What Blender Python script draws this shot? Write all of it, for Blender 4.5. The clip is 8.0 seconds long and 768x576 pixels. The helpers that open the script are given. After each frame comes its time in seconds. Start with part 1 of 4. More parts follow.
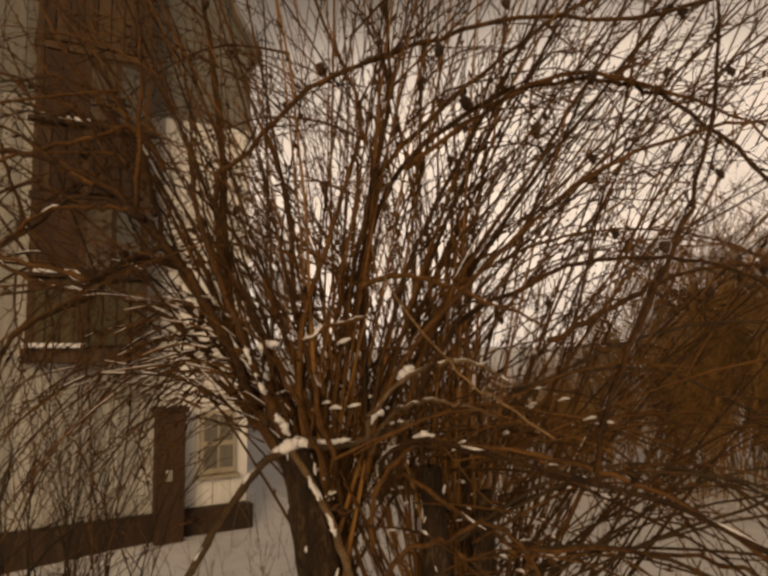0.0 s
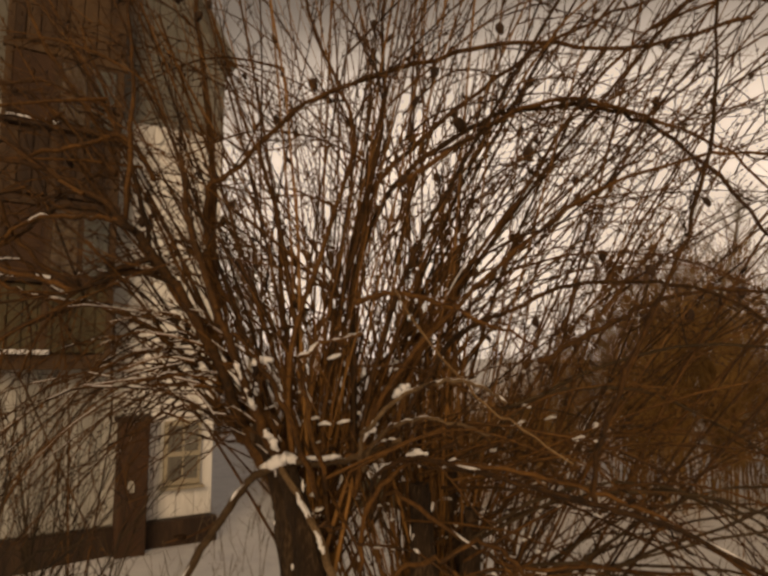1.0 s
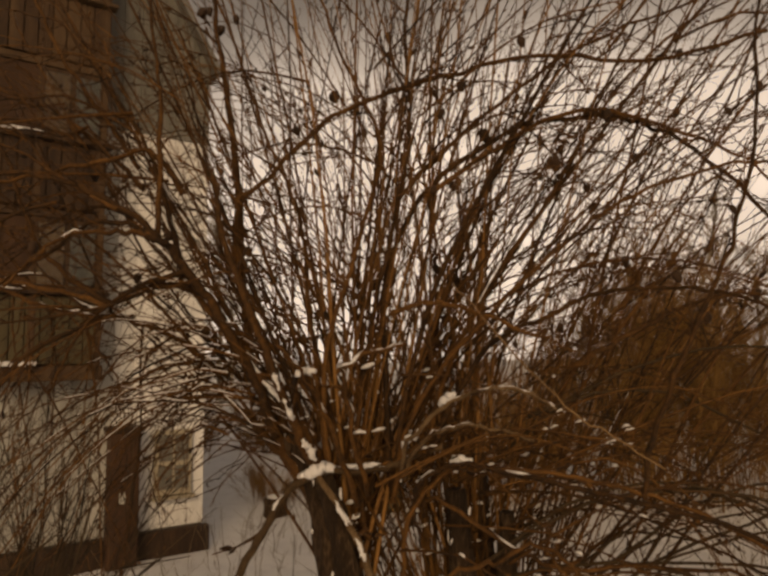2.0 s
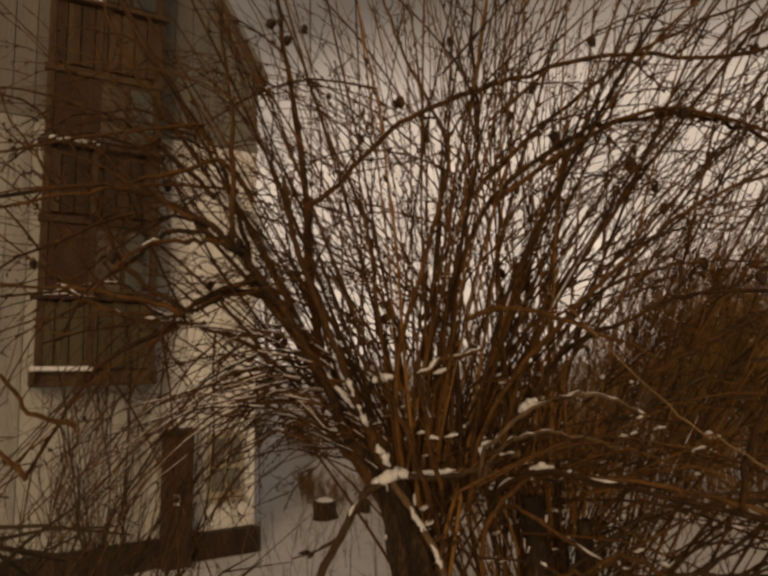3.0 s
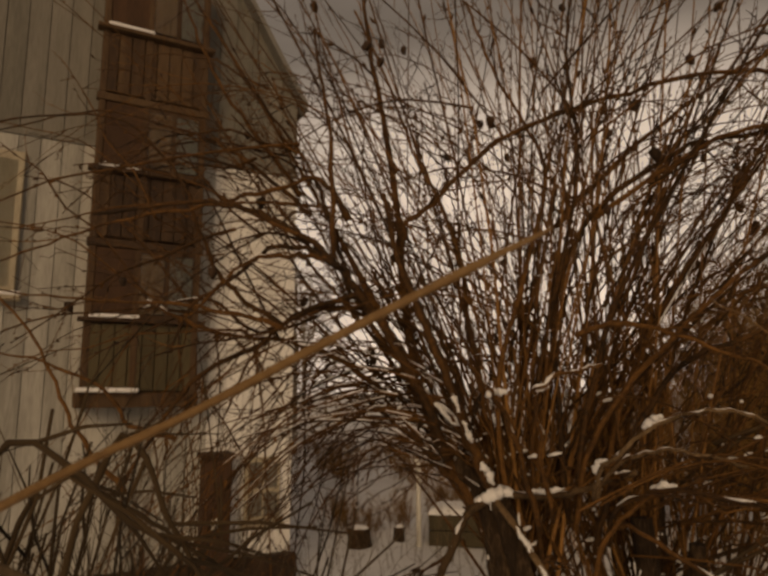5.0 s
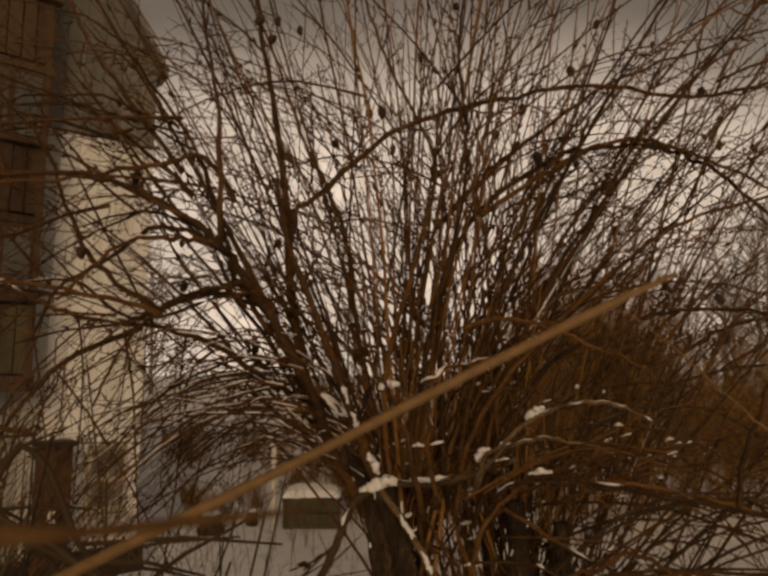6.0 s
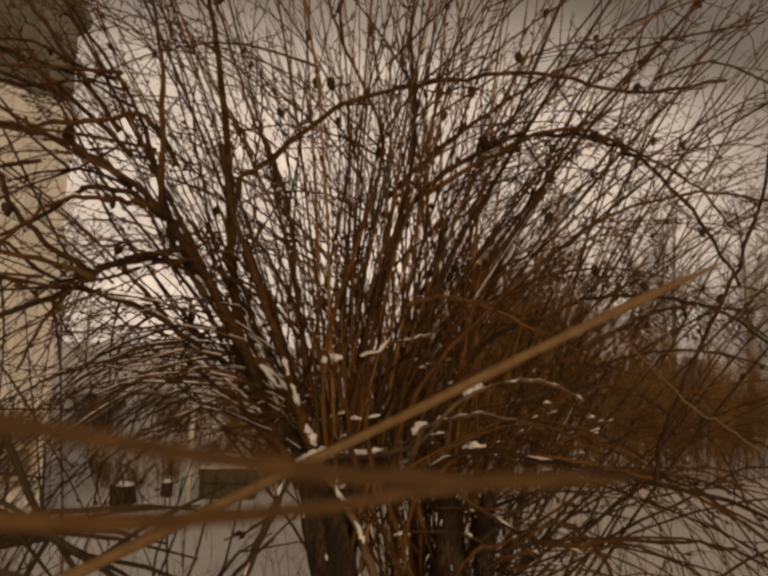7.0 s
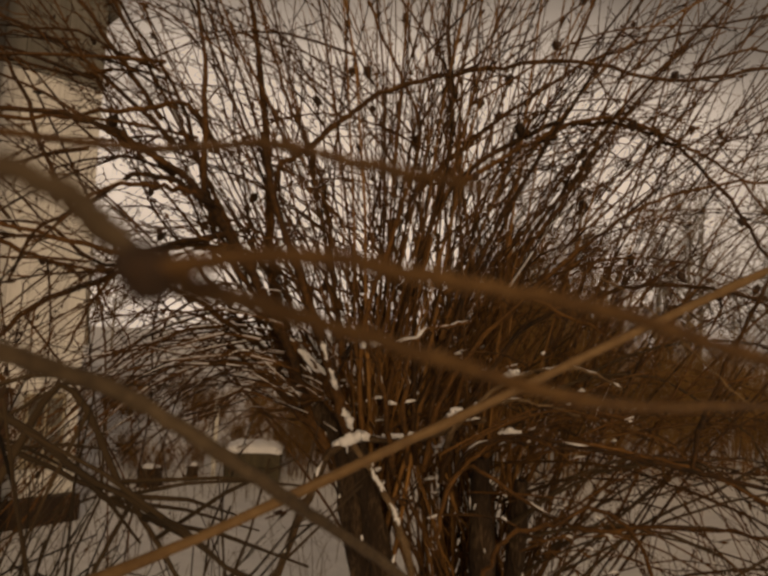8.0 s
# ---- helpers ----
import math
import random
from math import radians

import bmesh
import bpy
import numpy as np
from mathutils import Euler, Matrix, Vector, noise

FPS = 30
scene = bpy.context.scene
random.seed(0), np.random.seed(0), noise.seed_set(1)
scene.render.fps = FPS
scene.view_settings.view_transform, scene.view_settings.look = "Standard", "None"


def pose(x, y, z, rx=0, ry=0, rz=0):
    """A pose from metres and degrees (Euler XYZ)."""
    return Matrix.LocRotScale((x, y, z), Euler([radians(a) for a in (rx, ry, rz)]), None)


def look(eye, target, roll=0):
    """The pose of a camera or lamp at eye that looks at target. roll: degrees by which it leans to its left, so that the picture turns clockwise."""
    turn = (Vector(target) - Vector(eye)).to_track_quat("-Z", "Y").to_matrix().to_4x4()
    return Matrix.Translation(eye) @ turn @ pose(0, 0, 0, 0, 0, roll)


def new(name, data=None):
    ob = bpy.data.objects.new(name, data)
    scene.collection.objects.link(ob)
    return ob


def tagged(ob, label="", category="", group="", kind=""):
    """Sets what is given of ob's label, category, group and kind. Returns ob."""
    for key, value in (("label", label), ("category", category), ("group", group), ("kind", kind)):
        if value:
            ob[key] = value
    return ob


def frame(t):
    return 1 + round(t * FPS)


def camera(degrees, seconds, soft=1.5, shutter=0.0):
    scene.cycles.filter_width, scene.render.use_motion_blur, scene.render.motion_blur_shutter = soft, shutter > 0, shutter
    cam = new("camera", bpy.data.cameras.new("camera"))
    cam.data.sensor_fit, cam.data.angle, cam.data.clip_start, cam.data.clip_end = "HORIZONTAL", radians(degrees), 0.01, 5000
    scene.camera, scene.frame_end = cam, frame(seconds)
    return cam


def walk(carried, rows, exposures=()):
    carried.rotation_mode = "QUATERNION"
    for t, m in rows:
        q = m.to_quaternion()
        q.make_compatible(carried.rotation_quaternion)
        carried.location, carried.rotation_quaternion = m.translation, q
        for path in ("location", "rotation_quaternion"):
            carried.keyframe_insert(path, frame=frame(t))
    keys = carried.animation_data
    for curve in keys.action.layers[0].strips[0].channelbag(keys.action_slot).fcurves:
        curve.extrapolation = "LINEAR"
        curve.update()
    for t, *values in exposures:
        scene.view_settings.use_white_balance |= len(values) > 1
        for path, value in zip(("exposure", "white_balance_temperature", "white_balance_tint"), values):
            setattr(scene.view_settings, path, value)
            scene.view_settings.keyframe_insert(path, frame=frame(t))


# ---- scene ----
cam = camera(61.4, 8.0, soft=3.1)
# a small aperture: only what hangs right before the lens is out of focus
cam.data.dof.use_dof = True
cam.data.dof.focus_distance, cam.data.dof.aperture_fstop = 1.3, 42.0
PATH = [
    (0, (0.408, 0.504, 1.809), (-0.123, 2.424, 1.987), -0.5),
    (0.5, (0.393, 0.497, 1.815), (-0.094, 2.426, 2.011), 0.1),
    (1, (0.37, 0.488, 1.819), (-0.061, 2.43, 2.029), 0.4),
    (2.3, (0.27, 0.445, 1.828), (-0.098, 2.398, 2.052), -0.9),
    (2.5, (0.26, 0.443, 1.827), (-0.141, 2.389, 2.058), -0.9),
    (3, (0.244, 0.442, 1.831), (-0.256, 2.364, 2.065), -0.9),
    (3.5, (0.202, 0.438, 1.819), (-0.333, 2.346, 2.089), -0.9),
    (4, (0.163, 0.424, 1.822), (-0.401, 2.322, 2.106), -1.0),
    (4.2, (0.155, 0.423, 1.814), (-0.449, 2.305, 2.12), -0.4),
    (5.3, (0.105, 0.405, 1.814), (-0.419, 2.308, 2.135), 0.0),
    (5.5, (0.091, 0.421, 1.812), (-0.317, 2.353, 2.129), 0.1),
    (6, (0.066, 0.41, 1.828), (-0.078, 2.387, 2.09), -0.1),
    (6.5, (0.057, 0.409, 1.829), (0.058, 2.396, 2.053), 0.6),
    (7, (0.0346, 0.4043, 1.8276), (0.1242, 2.3974, 2.0146), 1.7),
    (7.5, (0.023, 0.4015, 1.824), (0.1159, 2.3908, 1.9809), 2.1),
    (8, (0.009, 0.391, 1.823), (0.033, 2.385, 1.972), 2.4),
]
walk(cam, [(t, look(eye, target, roll)) for t, eye, target, roll in PATH],
     exposures=[(t, stops - 0.47, 11000, 20) for t, stops in ((0, -0.1), (1, -0.15), (2.5, -0.33), (3.0, -0.55), (3.5, -0.63), (4.2, -0.58), (5.5, -0.48), (6, -0.55), (6.5, -0.66), (7, -0.46), (7.5, -0.68), (8, -0.52))])

# ---- world, sun and exposure ----
SUN_YAW, SUN_UP = 170.0, 20.0  # the veiled sun: degrees clockwise from +y, above the horizon
CLOUD_YAW, CLOUD_UP = -3.0, 9.0  # the thin, bright part of the cloud cover


def heading(yaw, up):
    return Vector((math.sin(radians(yaw)) * math.cos(radians(up)), math.cos(radians(yaw)) * math.cos(radians(up)), math.sin(radians(up))))


sun_dir, cloud_dir = heading(SUN_YAW, SUN_UP), heading(CLOUD_YAW, CLOUD_UP)


def make_world():
    w = bpy.data.worlds.new("winter_sky")
    scene.world = w
    w.use_nodes = True
    nt = w.node_tree
    n, l = nt.nodes, nt.links
    bg = n["Background"]
    sky = n.new("ShaderNodeTexSky")
    sky.sky_type, sky.sun_disc = "NISHITA", False
    sky.sun_elevation, sky.sun_rotation = radians(SUN_UP), radians(SUN_YAW)
    sky.dust_density, sky.air_density, sky.ozone_density = 4.0, 1.0, 1.0
    grey = n.new("ShaderNodeHueSaturation")
    grey.inputs["Saturation"].default_value = 0.12
    grey.inputs["Value"].default_value = 0.3
    l.new(sky.outputs[0], grey.inputs["Color"])
    # the cloud cover, brighter where it is thin
    tc = n.new("ShaderNodeTexCoord")
    dot = n.new("ShaderNodeVectorMath")
    dot.operation = "DOT_PRODUCT"
    # the bright part is a broad band, wider than it is high
    wide = Vector((0.6, 1.0, 1.4))
    dot.inputs[1].default_value = (cloud_dir * wide).normalized()
    squeeze, unit = n.new("ShaderNodeVectorMath"), n.new("ShaderNodeVectorMath")
    squeeze.operation, unit.operation = "MULTIPLY", "NORMALIZE"
    squeeze.inputs[1].default_value = wide
    l.new(tc.outputs["Generated"], squeeze.inputs[0])
    l.new(squeeze.outputs["Vector"], unit.inputs[0])
    l.new(unit.outputs["Vector"], dot.inputs[0])
    ramp = n.new("ShaderNodeMapRange")
    ramp.interpolation_type = "SMOOTHERSTEP"
    ramp.inputs["From Min"].default_value = 0.855
    ramp.inputs["From Max"].default_value = 1.0
    ramp.inputs["To Min"].default_value = 1.9
    ramp.inputs["To Max"].default_value = 13.6
    l.new(dot.outputs["Value"], ramp.inputs["Value"])
    cl = n.new("ShaderNodeTexNoise")
    cl.inputs["Scale"].default_value = 3.0
    cl.inputs["Detail"].default_value = 4.0
    drawn = n.new("ShaderNodeMapping")
    drawn.inputs["Scale"].default_value = (1.0, 1.0, 3.2)
    l.new(tc.outputs["Generated"], drawn.inputs["Vector"])
    l.new(drawn.outputs["Vector"], cl.inputs["Vector"])
    cr = n.new("ShaderNodeMapRange")
    cr.inputs["From Min"].default_value, cr.inputs["From Max"].default_value = 0.3, 0.7
    cr.inputs["To Min"].default_value = 0.72
    cr.inputs["To Max"].default_value = 1.28
    l.new(cl.outputs["Fac"], cr.inputs["Value"])
    mul = n.new("ShaderNodeMath")
    mul.operation = "MULTIPLY"
    l.new(ramp.outputs["Result"], mul.inputs[0])
    l.new(cr.outputs["Result"], mul.inputs[1])
    veil = n.new("ShaderNodeMix")
    veil.data_type, veil.blend_type = "RGBA", "MULTIPLY"
    veil.inputs["Factor"].default_value = 1.0
    veil.inputs["A"].default_value = (0.895, 0.94, 1.045, 1)
    l.new(mul.outputs[0], veil.inputs["B"])
    add = n.new("ShaderNodeMix")
    add.data_type, add.blend_type = "RGBA", "ADD"
    add.inputs["Factor"].default_value = 1.0
    l.new(grey.outputs["Color"], add.inputs["A"])
    l.new(veil.outputs["Result"], add.inputs["B"])
    l.new(add.outputs["Result"], bg.inputs["Color"])
    bg.inputs["Strength"].default_value = 0.1


make_world()
sun = new("sun", bpy.data.lights.new("sun", "SUN"))
sun.data.energy, sun.data.angle, sun.data.color = 1.5, radians(25), (1.0, 0.85, 0.64)
sun.matrix_world = look(sun_dir * 60, (0, 0, 0))


# ---- materials ----
def material(name, colors, scale=20.0, rough=0.8, bump=0.2, bump_scale=None, stretch=(1, 1, 1), per_object=0.0, spec=0.3, coords="Object", fine=8.0, island=0.0):
    """A two-scale noise material: large patches and fine grain mix the colours."""
    m = bpy.data.materials.new(name)
    m.use_nodes = True
    nt = m.node_tree
    n, l = nt.nodes, nt.links
    b = n["Principled BSDF"]
    b.inputs["Roughness"].default_value = rough
    b.inputs["Specular IOR Level"].default_value = spec
    tc = n.new("ShaderNodeTexCoord")
    mp = n.new("ShaderNodeMapping")
    mp.inputs["Scale"].default_value = stretch
    l.new(tc.outputs[coords], mp.inputs["Vector"])
    big, small = n.new("ShaderNodeTexNoise"), n.new("ShaderNodeTexNoise")
    for t, s, d in ((big, scale, 3.0), (small, scale * fine, 5.0)):
        t.inputs["Scale"].default_value, t.inputs["Detail"].default_value = s, d
        l.new(mp.outputs["Vector"], t.inputs["Vector"])
    mix = n.new("ShaderNodeMix")
    mix.data_type = "FLOAT"
    mix.inputs["Factor"].default_value = 0.45
    l.new(big.outputs["Fac"], mix.inputs["A"])
    l.new(small.outputs["Fac"], mix.inputs["B"])
    fac = mix.outputs["Result"]
    for amount, node, out in ((per_object, "ShaderNodeObjectInfo", "Random"), (island, "ShaderNodeNewGeometry", "Random Per Island")):
        if amount:
            info = n.new(node)
            ma = n.new("ShaderNodeMath")
            ma.operation = "MULTIPLY_ADD"
            ma.inputs[1].default_value = amount
            l.new(info.outputs[out], ma.inputs[0])
            l.new(fac, ma.inputs[2])
            sub = n.new("ShaderNodeMath")
            sub.operation = "SUBTRACT"
            sub.inputs[1].default_value = amount / 2
            l.new(ma.outputs[0], sub.inputs[0])
            fac = sub.outputs[0]
    ramp = n.new("ShaderNodeValToRGB")
    el = ramp.color_ramp.elements
    while len(el) < len(colors):
        el.new(0.5)
    for i, c in enumerate(colors):
        el[i].position = 0.3 + 0.4 * i / max(1, len(colors) - 1)
        el[i].color = (*c, 1)
    l.new(fac, ramp.inputs["Fac"])
    l.new(ramp.outputs["Color"], b.inputs["Base Color"])
    if bump:
        bp = n.new("ShaderNodeBump")
        bp.inputs["Strength"].default_value = bump
        bp.inputs["Distance"].default_value = bump_scale or 0.01
        l.new(small.outputs["Fac"], bp.inputs["Height"])
        l.new(bp.outputs["Normal"], b.inputs["Normal"])
    return m


# one shrub's bark in two tones: lit middle and backlit crown put into colour
lit_cane_bark = material("lit_cane_bark", [(0.075, 0.033, 0.009), (0.16, 0.072, 0.02), (0.27, 0.128, 0.038)], 14, 0.65, 0.3, 0.002, per_object=0.5)
twig_bark = material("twig_bark", [(0.018, 0.0075, 0.002), (0.068, 0.0285, 0.007), (0.165, 0.072, 0.017)], 7, 0.65, 0, island=0.35)
shaded_limb_bark = material("shaded_limb_bark", [(0.02, 0.009, 0.0025), (0.075, 0.032, 0.008), (0.165, 0.072, 0.019)], 16, 0.8, 0.7, 0.004, per_object=0.25)
trunk_bark = material("trunk_bark", [(0.012, 0.007, 0.0035), (0.04, 0.022, 0.011), (0.15, 0.095, 0.054)], 34, 0.95, 1.0, 0.012, stretch=(1, 1, 0.25))
pale_bark = material("pale_twig_bark", [(0.125, 0.066, 0.026), (0.205, 0.115, 0.049), (0.28, 0.168, 0.08)], 40, 0.6, 0.25, 0.0006)
shoot_bark = material("brown_shoot_bark", [(0.06, 0.027, 0.008), (0.125, 0.06, 0.019), (0.22, 0.115, 0.042)], 90, 0.7, 0.5, 0.0006)
grey_shoot_bark = material("grey_shoot_bark", [(0.055, 0.035, 0.019), (0.11, 0.072, 0.04), (0.18, 0.122, 0.072)], 90, 0.7, 0.5, 0.0006)
hedge_bark = material("hedge_bark", [(0.09, 0.044, 0.013), (0.22, 0.116, 0.036), (0.34, 0.19, 0.064)], 1.5, 0.8, 0, island=0.3)
brush_bark = material("dark_brush_bark", [(0.016, 0.010, 0.005), (0.045, 0.027, 0.012), (0.085, 0.052, 0.024)], 1.5, 0.8, 0, island=0.3)
# haze over the distant trees is put into this paled bark
hazed_bark = material("hazed_tree_bark", [(0.17, 0.145, 0.12), (0.25, 0.215, 0.175), (0.32, 0.28, 0.23)], 0.5, 0.9, 0, island=0.3)
arch_bark = material("grey_tan_bark", [(0.042, 0.024, 0.011), (0.105, 0.062, 0.03), (0.2, 0.128, 0.07)], 30, 0.8, 0.6, 0.003, per_object=0.2)
fruit_skin = material("dried_fruit_skin", [(0.025, 0.016, 0.01), (0.07, 0.035, 0.018)], 120, 0.7, 0.5, 0.002, per_object=0.2)
snow_mat = material("snow", [(0.72, 0.72, 0.74), (0.86, 0.86, 0.87)], 5, 0.7, 0.5, 0.01, spec=0.4)
ground_snow = material("ground_snow", [(0.66, 0.66, 0.68), (0.78, 0.78, 0.79), (0.85, 0.85, 0.86)], 0.9, 0.75, 0.6, 0.04, spec=0.35)
# same paint as white_paint; dimming towards the side is put into the colour
dimmed_paint = material("dimmed_board_paint", [(0.24, 0.232, 0.212), (0.35, 0.34, 0.312), (0.45, 0.438, 0.405)], 3, 0.8, 0.35, 0.004, stretch=(3, 3, 0.35), per_object=0.3)
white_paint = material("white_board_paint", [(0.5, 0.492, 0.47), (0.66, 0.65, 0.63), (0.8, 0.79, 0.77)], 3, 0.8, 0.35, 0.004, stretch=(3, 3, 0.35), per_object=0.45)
grey_board = material("grey_gable_boards", [(0.13, 0.122, 0.105), (0.22, 0.205, 0.18)], 3, 0.85, 0.35, 0.004, stretch=(3, 3, 0.35), per_object=0.3)
brown_wood = material("brown_stained_wood", [(0.028, 0.015, 0.009), (0.065, 0.035, 0.018), (0.10, 0.058, 0.03)], 4, 0.75, 0.4, 0.004, stretch=(3, 3, 0.3), per_object=0.3)
red_wood = material("red_brown_wood", [(0.036, 0.017, 0.009), (0.08, 0.038, 0.019)], 4, 0.75, 0.4, 0.004, stretch=(3, 3, 0.3), per_object=0.2)
olive_wood = material("olive_brown_wood", [(0.05, 0.038, 0.02), (0.10, 0.078, 0.042)], 4, 0.75, 0.4, 0.004, stretch=(3, 3, 0.3), per_object=0.2)
cream_paint = material("cream_paint", [(0.30, 0.255, 0.19), (0.44, 0.385, 0.29)], 6, 0.6, 0.2, 0.003, stretch=(2, 2, 0.4))
tan_board = material("tan_boards", [(0.13, 0.075, 0.036), (0.23, 0.14, 0.07)], 4, 0.75, 0.3, 0.004, stretch=(3, 3, 0.3))
curtain_cloth = material("curtain_cloth", [(0.11, 0.10, 0.085), (0.19, 0.175, 0.15)], 5, 0.95, 0.3, 0.01, stretch=(6, 6, 0.3))
roof_metal = material("roof_sheet", [(0.14, 0.13, 0.12), (0.22, 0.21, 0.19)], 2, 0.5, 0.2, 0.01)
pole_paint = material("pole_paint", [(0.5, 0.48, 0.44), (0.68, 0.66, 0.6)], 10, 0.6, 0.2, 0.004)
plaque_metal = material("plaque_enamel", [(0.55, 0.53, 0.48), (0.7, 0.68, 0.62)], 30, 0.4, 0.1, 0.001)
dark_paint = material("dark_marking", [(0.05, 0.05, 0.05), (0.08, 0.08, 0.08)], 30, 0.5, 0)
weed_stem = material("dry_weed", [(0.12, 0.085, 0.05), (0.22, 0.16, 0.10)], 4, 0.9, 0, island=0.3)
glass = bpy.data.materials.new("window_glass")
glass.use_nodes = True
gb = glass.node_tree.nodes["Principled BSDF"]
gb.inputs["Base Color"].default_value = (0.9, 0.93, 0.92, 1)
gb.inputs["Roughness"].default_value, gb.inputs["Transmission Weight"].default_value, gb.inputs["IOR"].default_value = 0.03, 1.0, 1.45


# ---- mesh helpers ----
class Tubes:
    """Collects many round sticks as plain vertex and face lists."""

    def __init__(self):
        self.v, self.f = [], []

    def add(self, pts, radii, sides=4, cap=True):
        base, k = len(self.v), len(pts)
        ref = Vector((0.31, 0.87, 0.38))
        for i, p in enumerate(pts):
            a, b = pts[max(0, i - 1)], pts[min(k - 1, i + 1)]
            d = (b - a)
            d = d.normalized() if d.length > 1e-9 else Vector((0, 0, 1))
            if abs(d.dot(ref)) > 0.97:
                ref = Vector((0.9, -0.2, 0.3))
            u = d.cross(ref).normalized()
            w = d.cross(u)
            for s in range(sides):
                q = 2 * math.pi * s / sides
                self.v.append(tuple(p + radii[i] * (math.cos(q) * u + math.sin(q) * w)))
        for i in range(k - 1):
            o = base + i * sides
            for s in range(sides):
                e = (s + 1) % sides
                self.f.append((o + s, o + e, o + sides + e, o + sides + s))
        if cap:
            self.f.append(tuple(base + s for s in range(sides))[::-1])
            self.f.append(tuple(base + (k - 1) * sides + s for s in range(sides)))

    def mesh(self, name, mat, smooth=True):
        me = bpy.data.meshes.new(name)
        me.from_pydata(self.v, [], self.f)
        me.materials.append(mat)
        if smooth:
            me.polygons.foreach_set("use_smooth", [True] * len(me.polygons))
        me.update()
        return me


def part(name, me, parent=None, label="", kind=""):
    """Links a mesh (or a bmesh and its material) as one object under a thing or a part."""
    ob = new(name, me)
    ob.parent = parent
    return tagged(ob, label=label, kind=kind)


def from_bm(name, bm, mat):
    me = bpy.data.meshes.new(name)
    bm.to_mesh(me)
    bm.free()
    me.materials.append(mat)
    return me


def thing(name, place, label, category, group="", kind="", turn=0.0):
    ob = new(name)
    ob.empty_display_size = 0.1
    ob.location = place
    ob.rotation_euler = (0, 0, turn)
    return tagged(ob, label=label, category=category, group=group, kind=kind)


def box_mesh(name, size, mat, bevel=0.006, at=(0, 0, 0), wobble=0.0):
    """A bevelled box of that size, its centre at the place given."""
    bm = bmesh.new()
    bmesh.ops.create_cube(bm, size=1)
    bmesh.ops.scale(bm, vec=size, verts=bm.verts)
    if bevel:
        bmesh.ops.bevel(bm, geom=list(bm.edges), offset=min(bevel, min(size) * 0.3), segments=1, affect="EDGES")
    if wobble:
        for v in bm.verts:
            v.co += noise.noise_vector(v.co * 3 + Vector(at)) * wobble
    bmesh.ops.translate(bm, vec=at, verts=bm.verts)
    return from_bm(name, bm, mat)


def smooth_path(ctrl, steps=6):
    """A Catmull-Rom curve through a few control points."""
    p = [Vector(c) for c in ctrl]
    p = [2 * p[0] - p[1]] + p + [2 * p[-1] - p[-2]]
    out = []
    for i in range(1, len(p) - 2):
        for s in range(steps):
            t = s / steps
            a, b, c, d = p[i - 1:i + 3]
            out.append(0.5 * (2 * b + (c - a) * t + (2 * a - 5 * b + 4 * c - d) * t * t + (3 * b - a - 3 * c + d) * t ** 3))
    return out + [p[-2]]


def jitter(pts, amount, rng):
    """Small kinks along a branch; the ends stay."""
    return [p + (Vector((rng.gauss(0, amount), rng.gauss(0, amount), rng.gauss(0, amount))) if 0 < i < len(pts) - 1 else Vector())
            for i, p in enumerate(pts)]


def taper(r0, r1, k, knots=0.0, rng=random):
    return [(r0 + (r1 - r0) * (i / (k - 1))) * (1 + knots * rng.uniform(-1, 1)) for i in range(k)]


def snow_on(tubes, pts, radii, rng, cover=0.6, fat=1.0, steep=0.9, longest=3, lie=Vector((0, 0, 0.75))):
    """Ridges of snow lying on the upper side of a branch, in broken lengths."""
    i = 0
    while i < len(pts) - 2:
        run = rng.randint(1, longest)
        if rng.random() < cover:
            seg = pts[i:i + run + 1]
            rise = seg[-1] - seg[0]
            if len(seg) > 1 and abs(rise.z) < steep * rise.length:
                r = [max(radii[min(i + j, len(radii) - 1)] * fat * rng.uniform(0.35, 1.25), 0.0012) for j in range(len(seg))]
                r[0] *= 0.45
                r[-1] *= 0.45
                tubes.add([p + lie * radii[min(i + j, len(radii) - 1)] for j, p in enumerate(seg)], r, 6)
        i += run


# ---- ground ----
def make_ground():
    near = np.concatenate([-np.geomspace(400, 9, 16), np.linspace(-8.5, 12, 90), np.geomspace(13, 400, 16)])
    deep = np.concatenate([-np.geomspace(400, 6, 12), np.linspace(-5, 14, 90), np.geomspace(15, 600, 18)])
    verts, faces = [], []
    for y in deep:
        for x in near:
            z = 0.05 * noise.noise(Vector((x * 0.6, y * 0.6, 0))) + 0.018 * noise.noise(Vector((x * 3, y * 3, 4)))
            # the ground falls off a little in front of the house
            z -= 0.16 * max(0.0, min(1.0, (5.9 - y) / 2.5)) * max(0.0, min(1.0, (-1.8 - x) / 2.0))
            verts.append((x, y, z))
    w = len(near)
    for j in range(len(deep) - 1):
        for i in range(w - 1):
            a = j * w + i
            faces.append((a, a + 1, a + w + 1, a + w))
    me = bpy.data.meshes.new("ground")
    me.from_pydata(verts, [], faces)
    me.polygons.foreach_set("use_smooth", [True] * len(faces))
    me.materials.append(ground_snow)
    tagged(new("ground", me), label="snow-covered garden ground, slightly uneven", category="ground", kind="structure")


make_ground()


# ---- the house ----
HOUSE_AT, HOUSE_TURN = Vector((-2.775, 6.68, 0)), math.atan2(0.714, 0.70)
